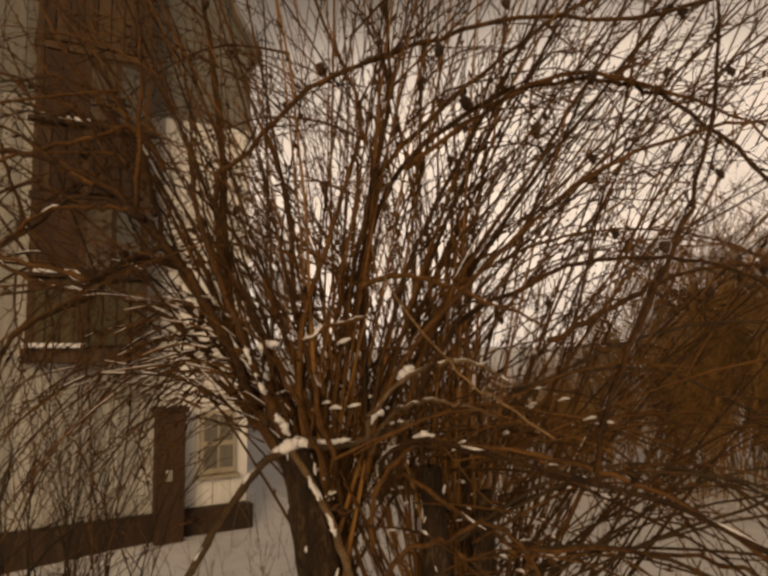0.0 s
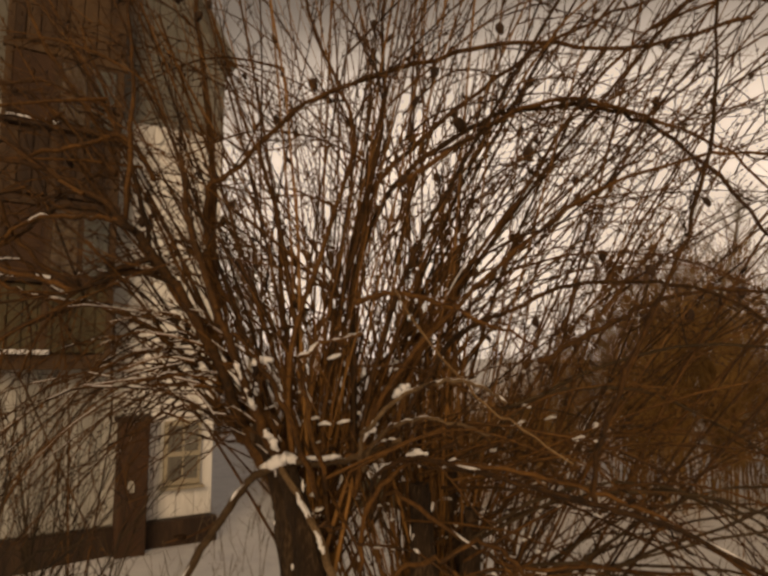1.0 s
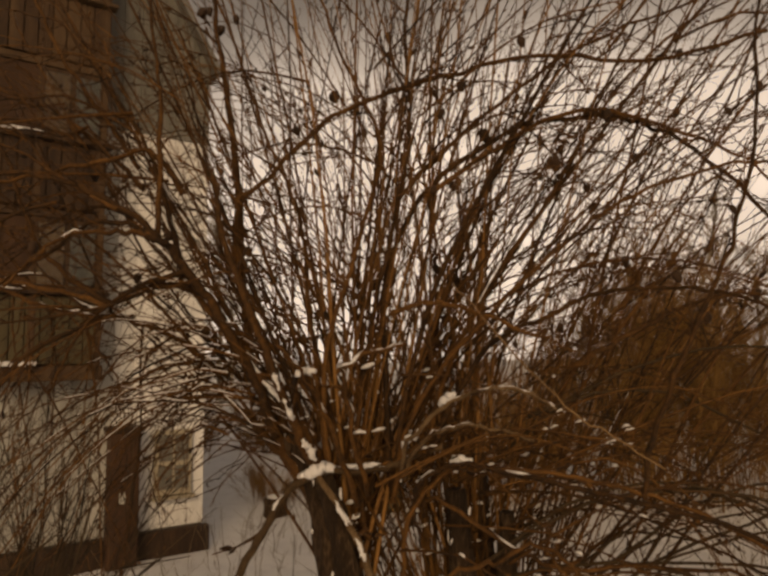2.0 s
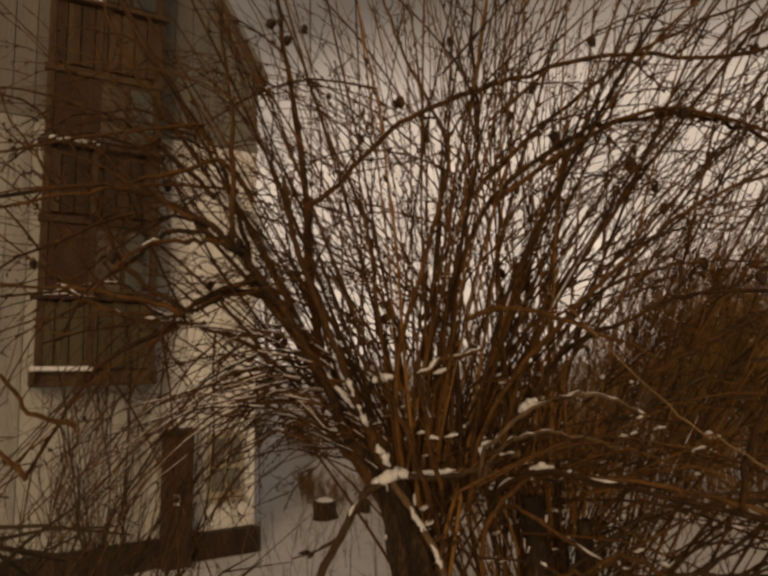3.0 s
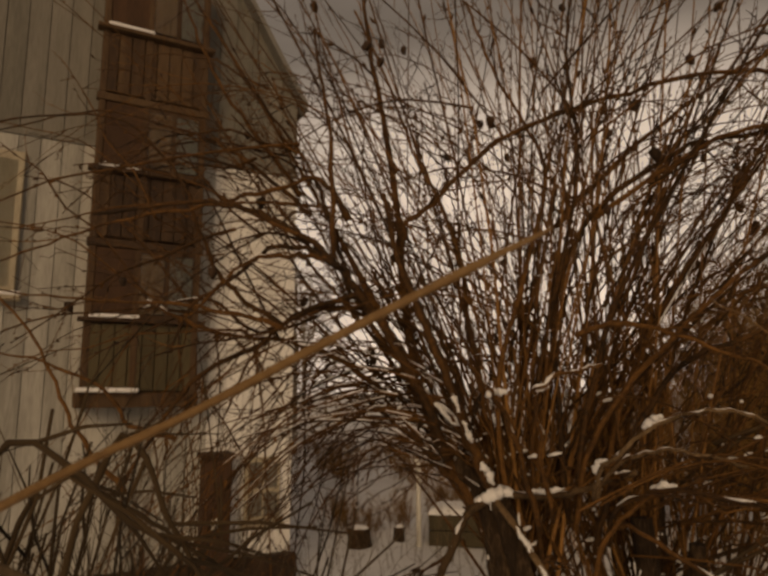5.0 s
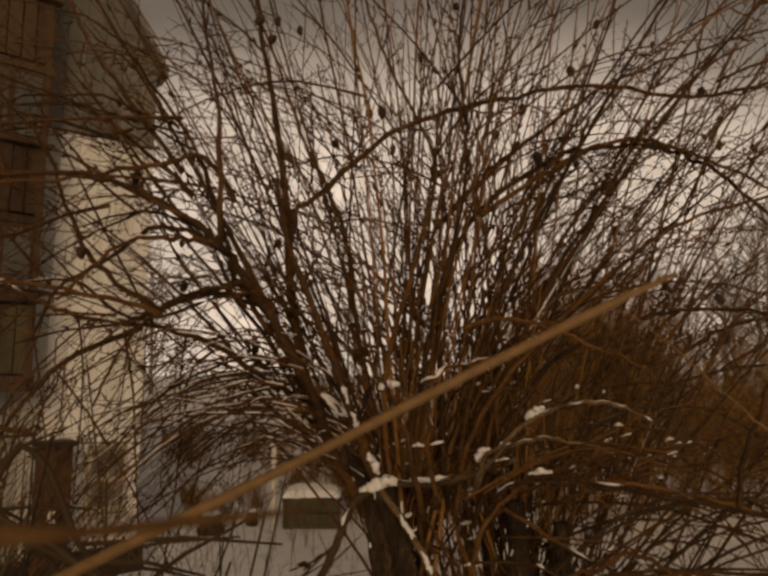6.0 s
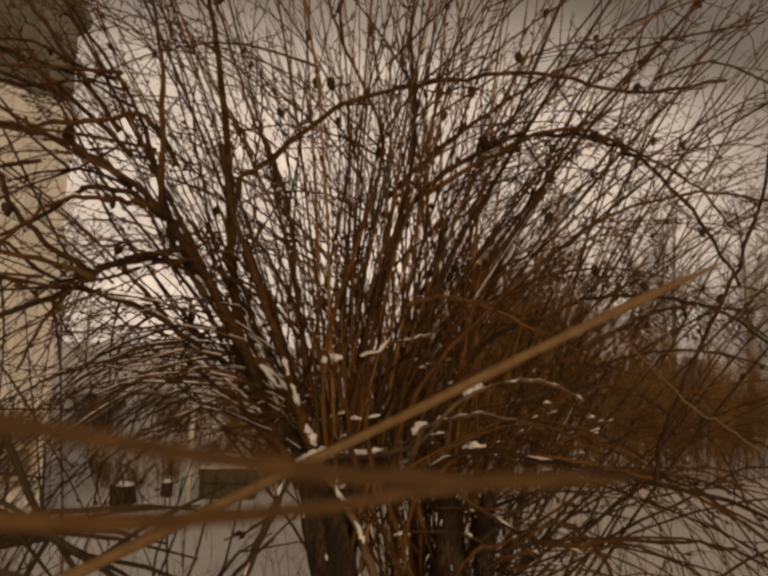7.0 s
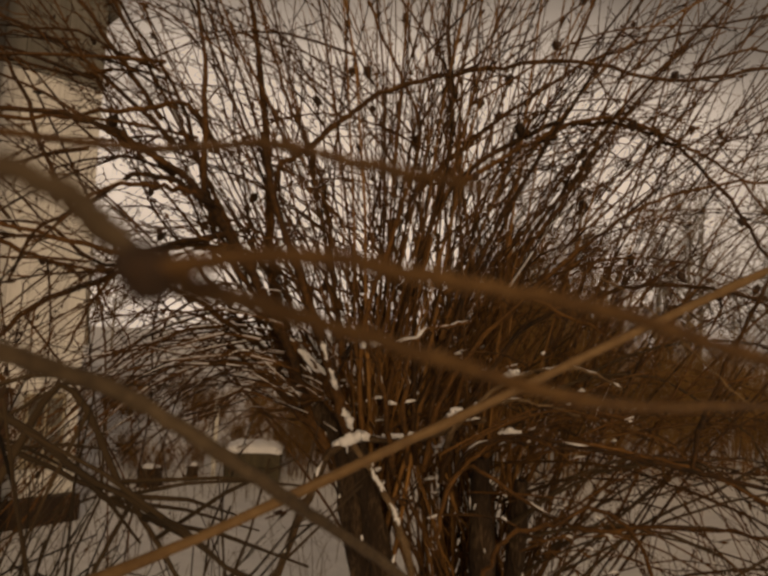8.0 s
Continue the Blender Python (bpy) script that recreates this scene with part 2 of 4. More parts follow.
# in its own axes: x along the front wall towards the free corner (x = 0), -y out of the wall towards the garden
EAVE, RIDGE_X, SLOPE = 5.0, -3.2, 1.66


def gable_top(x):
    return EAVE + SLOPE * (-x if x > RIDGE_X else x - 2 * RIDGE_X)


def make_house():
    house = thing("house", HOUSE_AT, "pale boarded house with brown plinth and steep gable", "house", turn=HOUSE_TURN)
    bm = bmesh.new()
    outline = [(-6.4, -0.3), (0, -0.3), (0, EAVE), (RIDGE_X, gable_top(RIDGE_X)), (-6.4, EAVE)]
    front = [bm.verts.new((x, 0.03, z)) for x, z in outline]
    back = [bm.verts.new((x, 6.0, z)) for x, z in outline]
    bm.faces.new(front)
    bm.faces.new(back[::-1])
    for i in range(5):
        j = (i + 1) % 5
        bm.faces.new((front[j], front[i], back[i], back[j]))
    bmesh.ops.recalc_face_normals(bm, faces=bm.faces)
    part("wall", from_bm("wall", bm, grey_board), house)
    # two roof slopes
    for side in (1, -1):
        bm = bmesh.new()
        xs = (RIDGE_X, 0.07) if side == 1 else (RIDGE_X, -6.56)
        pts = []
        for y in (-0.12, 6.2):
            for x in xs:
                z = gable_top(x)
                pts += [bm.verts.new((x, y, z)), bm.verts.new((x, y, z + 0.10))]
        a = pts
        for q in ((0, 1, 3, 2), (4, 6, 7, 5), (0, 4, 5, 1), (2, 3, 7, 6), (1, 5, 7, 3), (0, 2, 6, 4)):
            bm.faces.new([a[i] for i in q])
        bmesh.ops.recalc_face_normals(bm, faces=bm.faces)
        part("roof", from_bm("roof", bm, roof_metal), house, "grey metal roof slope")
    # plinth boards
    for x0, x1, h in ((-6.4, -3.3, 0.23), (-3.28, 0.03, 0.235)):
        part("plinth", box_mesh("plinth", (x1 - x0, 0.10, h + 0.5), brown_wood, 0.01, ((x0 + x1) / 2, -0.06, (h - 0.5) / 2)), house, "dark brown plinth board")
    # pier by the wall with a small plaque
    pier = part("pier", box_mesh("pier", (0.26, 0.2, 1.5), red_wood, 0.012, (-0.82, -0.16, 0.45), 0.004), house, "red-brown timber pier")
    part("pier_cap", box_mesh("pier_cap", (0.31, 0.25, 0.05), brown_wood, 0.01, (-0.82, -0.16, 1.225)), pier)
    plaque = part("plaque", box_mesh("plaque", (0.055, 0.008, 0.10), plaque_metal, 0.003, (-0.84, -0.266, 0.62)), pier, "small pale enamel plaque")
    for k in range(2):
        part("marking", box_mesh("marking", (0.008, 0.004, 0.05), dark_paint, 0.0, (-0.85 + 0.02 * k, -0.272, 0.62)), plaque)
    # window low in the wall between pier and corner
    win = part("window", box_mesh("window_frame", (0.36, 0.05, 0.62), cream_paint, 0.008, (-0.32, -0.028, 0.86)), house, "small cream-framed window")
    for k in (-1, 1):
        part("pane", box_mesh("pane", (0.135, 0.012, 0.25), curtain_cloth, 0.0, (-0.32 + 0.078 * k, -0.052, 1.0)), win)
        part("pane", box_mesh("pane", (0.135, 0.012, 0.22), curtain_cloth, 0.0, (-0.32 + 0.078 * k, -0.052, 0.72)), win)
    part("sill", box_mesh("sill", (0.42, 0.1, 0.03), cream_paint, 0.005, (-0.32, -0.06, 0.53)), win)
    make_balcony(house)
    make_boards(house)
    # an upper window beyond the balcony, far along the wall
    win = part("window", box_mesh("window_frame", (0.9, 0.06, 1.3), cream_paint, 0.01, (-3.05, -0.03, 3.3)), house, "white-framed window beside the balcony")
    for k in (-1, 1):
        part("pane", box_mesh("pane", (0.36, 0.012, 1.14), glass, 0.0, (-3.05 + 0.21 * k, -0.058, 3.3)), win)
    part("sill", box_mesh("sill", (1.0, 0.14, 0.04), cream_paint, 0.008, (-3.05, -0.08, 2.62)), win)
    part("snow_strip", box_mesh("snow_strip", (0.98, 0.11, 0.04), snow_mat, 0.018, (-3.05, -0.085, 2.66), 0.008), win, "snow lying on the sill")
    return house


def make_boards(house):
    """Vertical wall boards: a pale lower row, a grey upper row under the gable."""
    rng = random.Random(31)
    width = 0.178
    for k in range(25):
        x = -0.09 - width * k
        # past the fifth board the wall's paint is dimmed in its colour
        low = box_mesh("board", (width - 0.005, 0.022, 3.9), white_paint if k < 5 else dimmed_paint, 0.004, (x, 0.015 - rng.uniform(0, 0.006), 2.19))
        part("board", low, house)
        top = gable_top(x) - 0.2
        part("board", box_mesh("board", (width - 0.005, 0.022, top - 4.17), grey_board, 0.004, (x, 0.017 - rng.uniform(0, 0.006), (top + 4.17) / 2)), house)
    part("band", box_mesh("band", (4.5, 0.03, 0.06), grey_board, 0.006, (-2.25, -0.002, 4.155)), house)


def make_balcony(house):
    """A glazed timber bay: posts, plank panels, sills with snow, sashes with curtains."""
    x0, x1, out = -2.06, -1.09, 0.34
    cx, w = (x0 + x1) / 2, x1 - x0
    bal = part("balcony", box_mesh("balcony_core", (w - 0.06, out - 0.06, 4.3), brown_wood, 0.0, (cx, -out / 2 + 0.0, 3.87)), house, "dark brown glazed timber balcony")
    for x in (x0 + 0.03, x0 + 0.42, x1 - 0.03):
        part("corner_post", box_mesh("corner_post", (0.06, 0.06, 4.34), brown_wood, 0.006, (x, -out, 3.87)), bal)
    part("floor_beam", box_mesh("floor_beam", (w + 0.05, out + 0.06, 0.13), brown_wood, 0.008, (cx, -out / 2, 1.75)), bal)
    k = 0
    for level in range(3):
        z = 1.82 + 1.36 * level
        n = 8
        for i in range(n):
            pw = (w - 0.06) / n
            part("plank", box_mesh("plank", (pw - 0.008, 0.022, 0.58), olive_wood if level == 0 else brown_wood, 0.004,
                                   (x0 + 0.03 + pw * (i + 0.5), -out - 0.012 - 0.003 * (i % 3), z + 0.3)), bal)
        sill = part("sill", box_mesh("sill", (w + 0.1, 0.12, 0.035), brown_wood, 0.006, (cx, -out - 0.03, z + 0.62)), bal)
        part("snow_strip", box_mesh("snow_strip", (w * 0.42, 0.08, 0.035), snow_mat, 0.015, (x0 + 0.24, -out - 0.05, z + 0.652), 0.006), sill, "snow lying on the sill")
        part("panel", box_mesh("panel", (0.34, 0.03, 0.62), red_wood, 0.006, (x0 + 0.235, -out - 0.01, z + 0.96)), bal, "red-brown boarded panel")
        sash = part("sash", box_mesh("sash", (0.5, 0.035, 0.64), brown_wood, 0.006, (x1 - 0.30, -out - 0.005, z + 0.96)), bal)
        for j in range(2):
            xx = x1 - 0.30 + (-0.125 + 0.25 * j)
            part("curtain", box_mesh("curtain", (0.2, 0.012, 0.54), curtain_cloth if j else tan_board, 0.0, (xx, -out - 0.026, z + 0.96)), sash, "pale curtain behind the pane")
            part("pane", box_mesh("pane", (0.21, 0.006, 0.55), glass, 0.0, (xx, -out - 0.037, z + 0.96)), sash)
        part("rail", box_mesh("rail", (w + 0.04, 0.07, 0.07), brown_wood, 0.006, (cx, -out - 0.01, z + 1.31)), bal)
    part("snow_strip", box_mesh("snow_strip", (0.5, 0.1, 0.04), snow_mat, 0.018, (x0 + 0.22, -out - 0.07, 1.835), 0.008), bal, "snow on the lower ledge")


make_house()


# ---- things on the snow behind the shrub ----
def make_raised_bed():
    bed = thing("raised_bed", (-1.42, 8.6, 0.0), "low olive-brown timber garden box capped with snow", "planter", turn=0.1)
    for z in (0.09, 0.27):
        for y in (-0.28, 0.28):
            part("board", box_mesh("board", (0.66, 0.035, 0.17), olive_wood, 0.006, (0, y, z)), bed)
        for x in (-0.315, 0.315):
            part("end_board", box_mesh("end_board", (0.03, 0.52, 0.17), olive_wood, 0.006, (x, 0, z)), bed)
    bm = bmesh.new()
    bmesh.ops.create_grid(bm, x_segments=14, y_segments=12, size=0.5)
    for v in bm.verts:
        e = max(abs(v.co.x), abs(v.co.y)) * 2
        v.co = Vector((v.co.x * 0.7, v.co.y * 0.62, 0.36 + 0.09 * (1 - e ** 6) + 0.02 * noise.noise(v.co * 6)))
    part("snow_cap", from_bm("snow_cap", bm, snow_mat), bed, "rounded cap of snow")


def make_stump(place, r, h, turn):
    st = thing("tree_stump", place, "dark old tree stump with a cap of snow", "stump", turn=turn)
    bm = bmesh.new()
    rings = []
    for k, (z, q) in enumerate(((-0.1, 1.25), (0.04, 1.1), (0.5, 0.95), (0.92, 0.97), (1.0, 0.88))):
        rings.append([bm.verts.new((r * q * math.cos(a) * (1 + 0.12 * math.sin(3 * a + k)), r * q * math.sin(a), z * h))
                      for a in (2 * math.pi * i / 14 for i in range(14))])
    for a, b in zip(rings, rings[1:]):
        for i in range(14):
            bm.faces.new((a[i], a[(i + 1) % 14], b[(i + 1) % 14], b[i]))
    bm.faces.new(rings[-1])
    part("wood", from_bm("wood", bm, trunk_bark), st)
    bm = bmesh.new()
    bmesh.ops.create_uvsphere(bm, u_segments=14, v_segments=8, radius=1)
    for v in bm.verts:
        v.co = Vector((v.co.x * r * 0.75 + 0.1 * r, v.co.y * r * 0.8, h + 0.03 * max(v.co.z, -0.1))) + noise.noise_vector(v.co * 2) * 0.012
    part("snow_cap", from_bm("snow_cap", bm, snow_mat), st, "cap of snow")


def make_pole():
    tb = Tubes()
    tb.add([Vector((0, 0, z)) for z in (-0.2, 0.3, 0.7, 0.98)], [0.032, 0.032, 0.031, 0.03], 12)
    pole = thing("garden_post", (-1.83, 8.24, 0), "slim pale painted garden post in the snow", "post")
    part("shaft", tb.mesh("shaft", pole_paint), pole)
    part("cap", box_mesh("cap", (0.085, 0.085, 0.03), pole_paint, 0.01, (0, 0, 0.99)), pole)


make_raised_bed()
make_stump((-2.5, 7.98, 0), 0.14, 0.22, 0.3)
make_stump((-2.12, 8.4, 0), 0.07, 0.17, 1.1)
make_pole()


def make_weeds():
    """Thin dry stalks that stick out of the snow."""
    rng = random.Random(5)
    tb = Tubes()
    for _ in range(230):
        x, y = rng.uniform(-2.6, 2.6), rng.uniform(4.2, 8.0)
        h = rng.uniform(0.15, 0.6)
        dx, dy = rng.gauss(0, 0.12), rng.gauss(0, 0.1)
        pts = [Vector((x + dx * q * q, y + dy * q, -0.06 + (h + 0.06) * q)) for q in (0, 0.35, 0.7, 1)]
        tb.add(pts, [0.0035, 0.003, 0.0022, 0.0012], 3)
        for _ in range(rng.randint(1, 4)):
            q = rng.uniform(0.4, 0.95)
            p = Vector((x + dx * q * q, y + dy * q, h * q))
            e = p + Vector((rng.gauss(0, 0.07), rng.gauss(0, 0.05), rng.uniform(0.05, 0.16)))
            tb.add([p, (p + e) / 2 + Vector((0, 0, -0.008)), e], [0.002, 0.0016, 0.001], 3)
    tagged(new("dry_weeds", tb.mesh("dry_weeds", weed_stem)), label="thin dry weed stalks standing in the snow", category="weeds", kind="stuff")


make_weeds()


# ---- bare hedge shrubs and far trees ----
def stick_bush(seed, sticks, height, spread, r0, forks, mat, name):
    rng = random.Random(seed)
    tb = Tubes()
    for _ in range(sticks):
        a, lean = rng.uniform(0, 6.283), abs(rng.gauss(0, 0.45))
        h = height * rng.uniform(0.55, 1.0) * (1 - 0.12 * lean)
        bx, by = rng.gauss(0, 0.16 * spread), rng.gauss(0, 0.16 * spread)
        d = Vector((math.cos(a) * lean * spread, math.sin(a) * lean * spread, 0))
        pts = []
        for q in (0, 0.25, 0.5, 0.75, 1):
            pts.append(Vector((bx, by, -0.05 + h * (q - 0.14 * lean * q * q))) + d * (q ** 1.3) + Vector((rng.gauss(0, 0.02), rng.gauss(0, 0.02), 0)) * height * q)
        tb.add(pts, taper(r0, r0 * 0.35, 5), 3, False)
        for _ in range(forks):
            q = rng.uniform(0.2, 0.98)
            i = min(3, int(q * 4))
            p = pts[i].lerp(pts[i + 1], q * 4 - i)
            up = (pts[i + 1] - pts[i]).normalized()
            e = up * rng.uniform(0.08, 0.2) * height + Vector((rng.gauss(0, 1), rng.gauss(0, 1), rng.gauss(0.1, 0.6))) * 0.075 * height
            tb.add([p, p + e * 0.5 + Vector((0, 0, 0.01 * height)), p + e], [r0 * 0.4, r0 * 0.3, r0 * 0.15], 3, False)
    return tb.mesh(name, mat)


def make_hedge():
    meshes = [[stick_bush(2000 + 60 * k + c, 1, 2.6, 1.2, 0.0075, 54, hedge_bark, "stem") for c in range(26)] for k in range(3)]
    rng = random.Random(8)
    places = []
    for k in range(17):
        x = -0.9 + 0.62 * k
        # tallest a little to the right of the big shrub, lower towards both ends
        h = float(np.interp(x, (-0.9, 0.4, 1.4, 2.4, 3.3, 4.4, 9.5), (1.3, 1.9, 3.0, 3.6, 2.5, 1.9, 1.8)))
        places.append((x, 8.9 + 0.09 * k + rng.uniform(-0.25, 0.25), h / 2.4 * rng.uniform(0.82, 1.15)))
        if k > 1 and k % 2 == 0:
            places.append((x + 0.3, 10.0 + 0.09 * k + rng.uniform(-0.3, 0.3), h / 2.15 * rng.uniform(0.85, 1.15)))
    for i, (x, y, s) in enumerate(places):
        ob = thing("hedge_shrub", (x, y, 0), "dense bare brown hedge shrub standing in snow", "shrub", group="hedge behind the shrub", turn=rng.uniform(0, 6.28))
        ob.scale = (s * rng.uniform(0.9, 1.15), s * rng.uniform(0.9, 1.15), s)
        for me in meshes[i % 3]:
            part("stem", me, ob)


def make_thicket():
    """Low dry bushes round the stumps and the raised bed, and taller ones along the far edge of the garden."""
    meshes = [[stick_bush(5000 + 60 * k + c, 3, 1.0, 0.75, 0.0055, 40, hedge_bark, "stem") for c in range(9)] for k in range(3)]
    rng = random.Random(18)
    places = [(-2.95, 8.8, 0.5), (-2.6, 8.6, 0.48), (-2.3, 9.1, 0.6), (-3.3, 9.4, 0.5), (-1.75, 9.4, 0.8), (-1.25, 9.6, 0.7), (-0.75, 9.5, 0.85)]
    places += [(-12.5 + 0.8 * i, 15.0 - 0.15 * i + rng.uniform(-0.8, 0.8), rng.uniform(0.75, 1.3)) for i in range(17)]
    for i, (x, y, s) in enumerate(places):
        near_bed = y < 10.5
        ob = thing("dry_bush" if near_bed else "thicket_bush", (x, y, 0), "low dense brown dry bush standing in snow" if near_bed else "tangled bare brown bush at the edge of the garden",
                   "shrub", group="dry bushes by the raised bed" if near_bed else "thicket behind the garden", turn=rng.uniform(0, 6.28))
        ob.scale = (s * 1.15, s * 1.15, s)
        for me in meshes[i % 3]:
            part("stem", me, ob)


def make_left_brush():
    """Low dark brushwood between the big shrub and the house, stem by stem."""
    for k, (x, y, h) in enumerate(((-1.55, 2.75, 1.0), (-2.15, 3.5, 1.0))):
        ob = thing("low_shrub", (x, y, 0), "low dark tangled bare shrub before the house", "shrub", group="low shrubs by the house", turn=1.3 * k)
        for c in range(13):
            part("stem", stick_bush(700 + 50 * k + c, 1, 1.85 * h, 1.1, 0.0065, 20, brush_bark, "stem"), ob)


make_left_brush()


def tree_meshes(seed, height):
    """A bare tree: a tapered trunk that forks into rising limbs, and a crown of fine twigs."""
    rng = random.Random(seed)
    trunk, crown = Tubes(), Tubes()
    lean = Vector((rng.gauss(0, 0.06), rng.gauss(0, 0.06), 0))
    stem = [Vector((rng.gauss(0, 0.012) * height * q, rng.gauss(0, 0.012) * height * q, -0.2 + (height + 0.2) * q)) + lean * height * q * q for q in (0, 0.15, 0.3, 0.45, 0.6, 0.75, 0.9, 1)]
    trunk.add(stem, taper(0.017 * height, 0.003 * height, 8), 7)
    for c in range(20):
        q = 0.16 + 0.8 * (c + rng.random()) / 20
        i = min(6, int(q * 7))
        p = stem[i].lerp(stem[i + 1], q * 7 - i)
        a, ln = rng.uniform(0, 6.283), height * rng.uniform(0.2, 0.42) * (1.15 - 0.75 * q)
        d = Vector((math.cos(a), math.sin(a), rng.uniform(0.5, 1.3))).normalized() * ln
        limb = jitter([p, p + d * 0.3, p + d * 0.62 + Vector((0, 0, 0.06 * ln)), p + d + Vector((0, 0, 0.2 * ln))], 0.02 * ln, rng)
        trunk.add(limb, taper(0.0055 * height * (1.15 - q), 0.0018 * height, 4), 5, False)
        for _ in range(15):
            w = rng.uniform(0.12, 1.0)
            j = min(2, int(w * 3))
            b = limb[j].lerp(limb[j + 1], w * 3 - j)
            e = (d.normalized() * rng.uniform(0.2, 1.0) + Vector((rng.gauss(0, 0.6), rng.gauss(0, 0.6), rng.gauss(0.35, 0.5)))) * ln * rng.uniform(0.2, 0.45)
            mid = b + e * 0.5 + Vector((rng.gauss(0, 0.03), rng.gauss(0, 0.03), 0.03)) * ln
            crown.add([b, mid, b + e], [0.0016 * height, 0.0012 * height, 0.0006 * height], 3, False)
            for _ in range(4):
                f = e * rng.uniform(0.2, 0.5) + Vector((rng.gauss(0, 1), rng.gauss(0, 1), rng.gauss(0.2, 0.8))) * ln * 0.07
                g = mid.lerp(b + e, rng.random())
                crown.add([g, g + f * 0.5, g + f], [0.0009 * height, 0.0008 * height, 0.0005 * height], 3, False)
    return trunk.mesh("trunk", hazed_bark), crown.mesh("crown", hazed_bark)


def make_far_trees():
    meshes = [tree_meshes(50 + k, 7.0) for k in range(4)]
    rng = random.Random(3)
    spots = [(-52 + 3.6 * i, rng.uniform(17, 30), rng.uniform(0.7, 1.05)) for i in range(27)] + [(-64 + 2.9 * i, rng.uniform(45, 80), rng.uniform(1.0, 1.7)) for i in range(45)]
    for i, (a, d, s) in enumerate(spots):
        if -20 < a < 10:  # a gap in the row of trees
            if d < 40:
                continue
            s *= 0.45
        a = radians(a + rng.uniform(-1.2, 1.2))
        ob = thing("far_tree", (math.sin(a) * d, math.cos(a) * d, 0), "bare grey-brown tree beyond the garden", "tree", group="trees beyond the garden", turn=rng.uniform(0, 6.28))
        ob.scale = (s, s, s * rng.uniform(0.85, 1.15))
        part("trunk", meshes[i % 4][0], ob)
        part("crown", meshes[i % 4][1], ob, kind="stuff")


make_hedge()
make_thicket()
make_far_trees()


# ---- the shrub in front ----
shrub = thing("shrub", (0.1, 1.56, 0), "large bare many-stemmed shrub with brown canes and clots of snow", "shrub")
ROOT = Vector((0.1, 1.56, 0))
twigs, snow_bits = Tubes(), Tubes()
fruit_spots = []


def under_shrub(name, me, label="", kind=""):
    ob = part(name, me, shrub, label, kind)
    ob.location = -ROOT
    return ob


def buds(pts, rng, count, r):
    """Small pointed buds that stand off a shoot on alternate sides."""
    k = len(pts) - 1
    for c in range(count):
        q = 0.15 + 0.82 * (c + rng.random()) / count
        i = min(k - 1, int(q * k))
        p = pts[i].lerp(pts[i + 1], q * k - i)
        along = (pts[i + 1] - pts[i]).normalized()
        off = Vector((rng.gauss(0, 1), rng.gauss(0, 1), rng.gauss(0, 1)))
        off = (off - along * off.dot(along)).normalized()
        g = r * rng.uniform(0.8, 1.4)
        twigs.add([p, p + (along + off) * g * 1.6, p + (along * 1.6 + off) * g * 2.6], [g, g * 1.1, g * 0.3], 3, False)


def side_twigs(pts, rng, count, length, r, start=0.25, droop=0.0, second=2):
    """Fine twigs that leave a cane on alternate sides."""
    k = len(pts) - 1
    for c in range(count):
        q = start + (0.98 - start) * (c + rng.random()) / count
        i = min(k - 1, int(q * k))
        p = pts[i].lerp(pts[i + 1], q * k - i)
        along = (pts[i + 1] - pts[i]).normalized()
        off = Vector((rng.gauss(0, 1), rng.gauss(0, 1), rng.gauss(0, 0.7)))
        off -= along * off.dot(along)
        off.normalize()
        d = (along * rng.uniform(0.6, 1.2) + off * rng.uniform(0.4, 1.15)).normalized()
        ln = length * rng.uniform(0.35, 1.15) * (1.1 - 0.5 * q)
        bend = Vector((rng.gauss(0, 0.12), rng.gauss(0, 0.12), rng.uniform(-0.05, 0.22) - droop)) * ln
        tp = [p, p + d * ln * 0.33 + bend * 0.11, p + d * ln * 0.66 + bend * 0.44, p + d * ln + bend]
        tp = jitter(tp, 0.0026, rng)
        tb_r = r * rng.uniform(0.7, 1.25)
        twigs.add(tp, taper(tb_r, tb_r * 0.45, 4), 4, False)
        buds(tp, rng, 3, tb_r * 1.05)
        if rng.random() < 0.055:
            fruit_spots.append(tp[-1])
        for _ in range(rng.randint(0, second)):
            w = rng.uniform(0.25, 0.9)
            j = min(2, int(w * 3))
            s = tp[j].lerp(tp[j + 1], w * 3 - j)
            e = s + (d * rng.uniform(0.4, 1.0) + Vector((rng.gauss(0, 0.6), rng.gauss(0, 0.6), rng.gauss(0.05, 0.5)))) * ln * 0.32
            twigs.add([s, (s + e) / 2 + Vector((0, 0, 0.003)), e], [tb_r * 0.6, tb_r * 0.5, tb_r * 0.3], 3, False)


def branch(name, ctrl, r0, r1, seed, twig_count=8, twig_len=0.2, snow=0.0, sides=8, mat=None, fat=1.0, kinks=0.0022, label="", lie=Vector((0, 0, 0.75))):
    rng = random.Random(seed)
    pts = jitter(smooth_path(ctrl, 5), kinks, rng)
    rad = taper(r0, r1, len(pts), 0.1, rng)
    tb = Tubes()
    tb.add(pts, rad, sides)
    under_shrub(name, tb.mesh(name, mat or shaded_limb_bark), label)
    if twig_count:
        side_twigs(pts, rng, twig_count, twig_len, max(0.0011, r1 * 0.6))
    if snow:
        snow_on(snow_bits, pts, rad, rng, snow, fat, 0.985 if snow > 0.55 else 0.85, 4 if snow > 0.55 else 3, lie)
    return pts


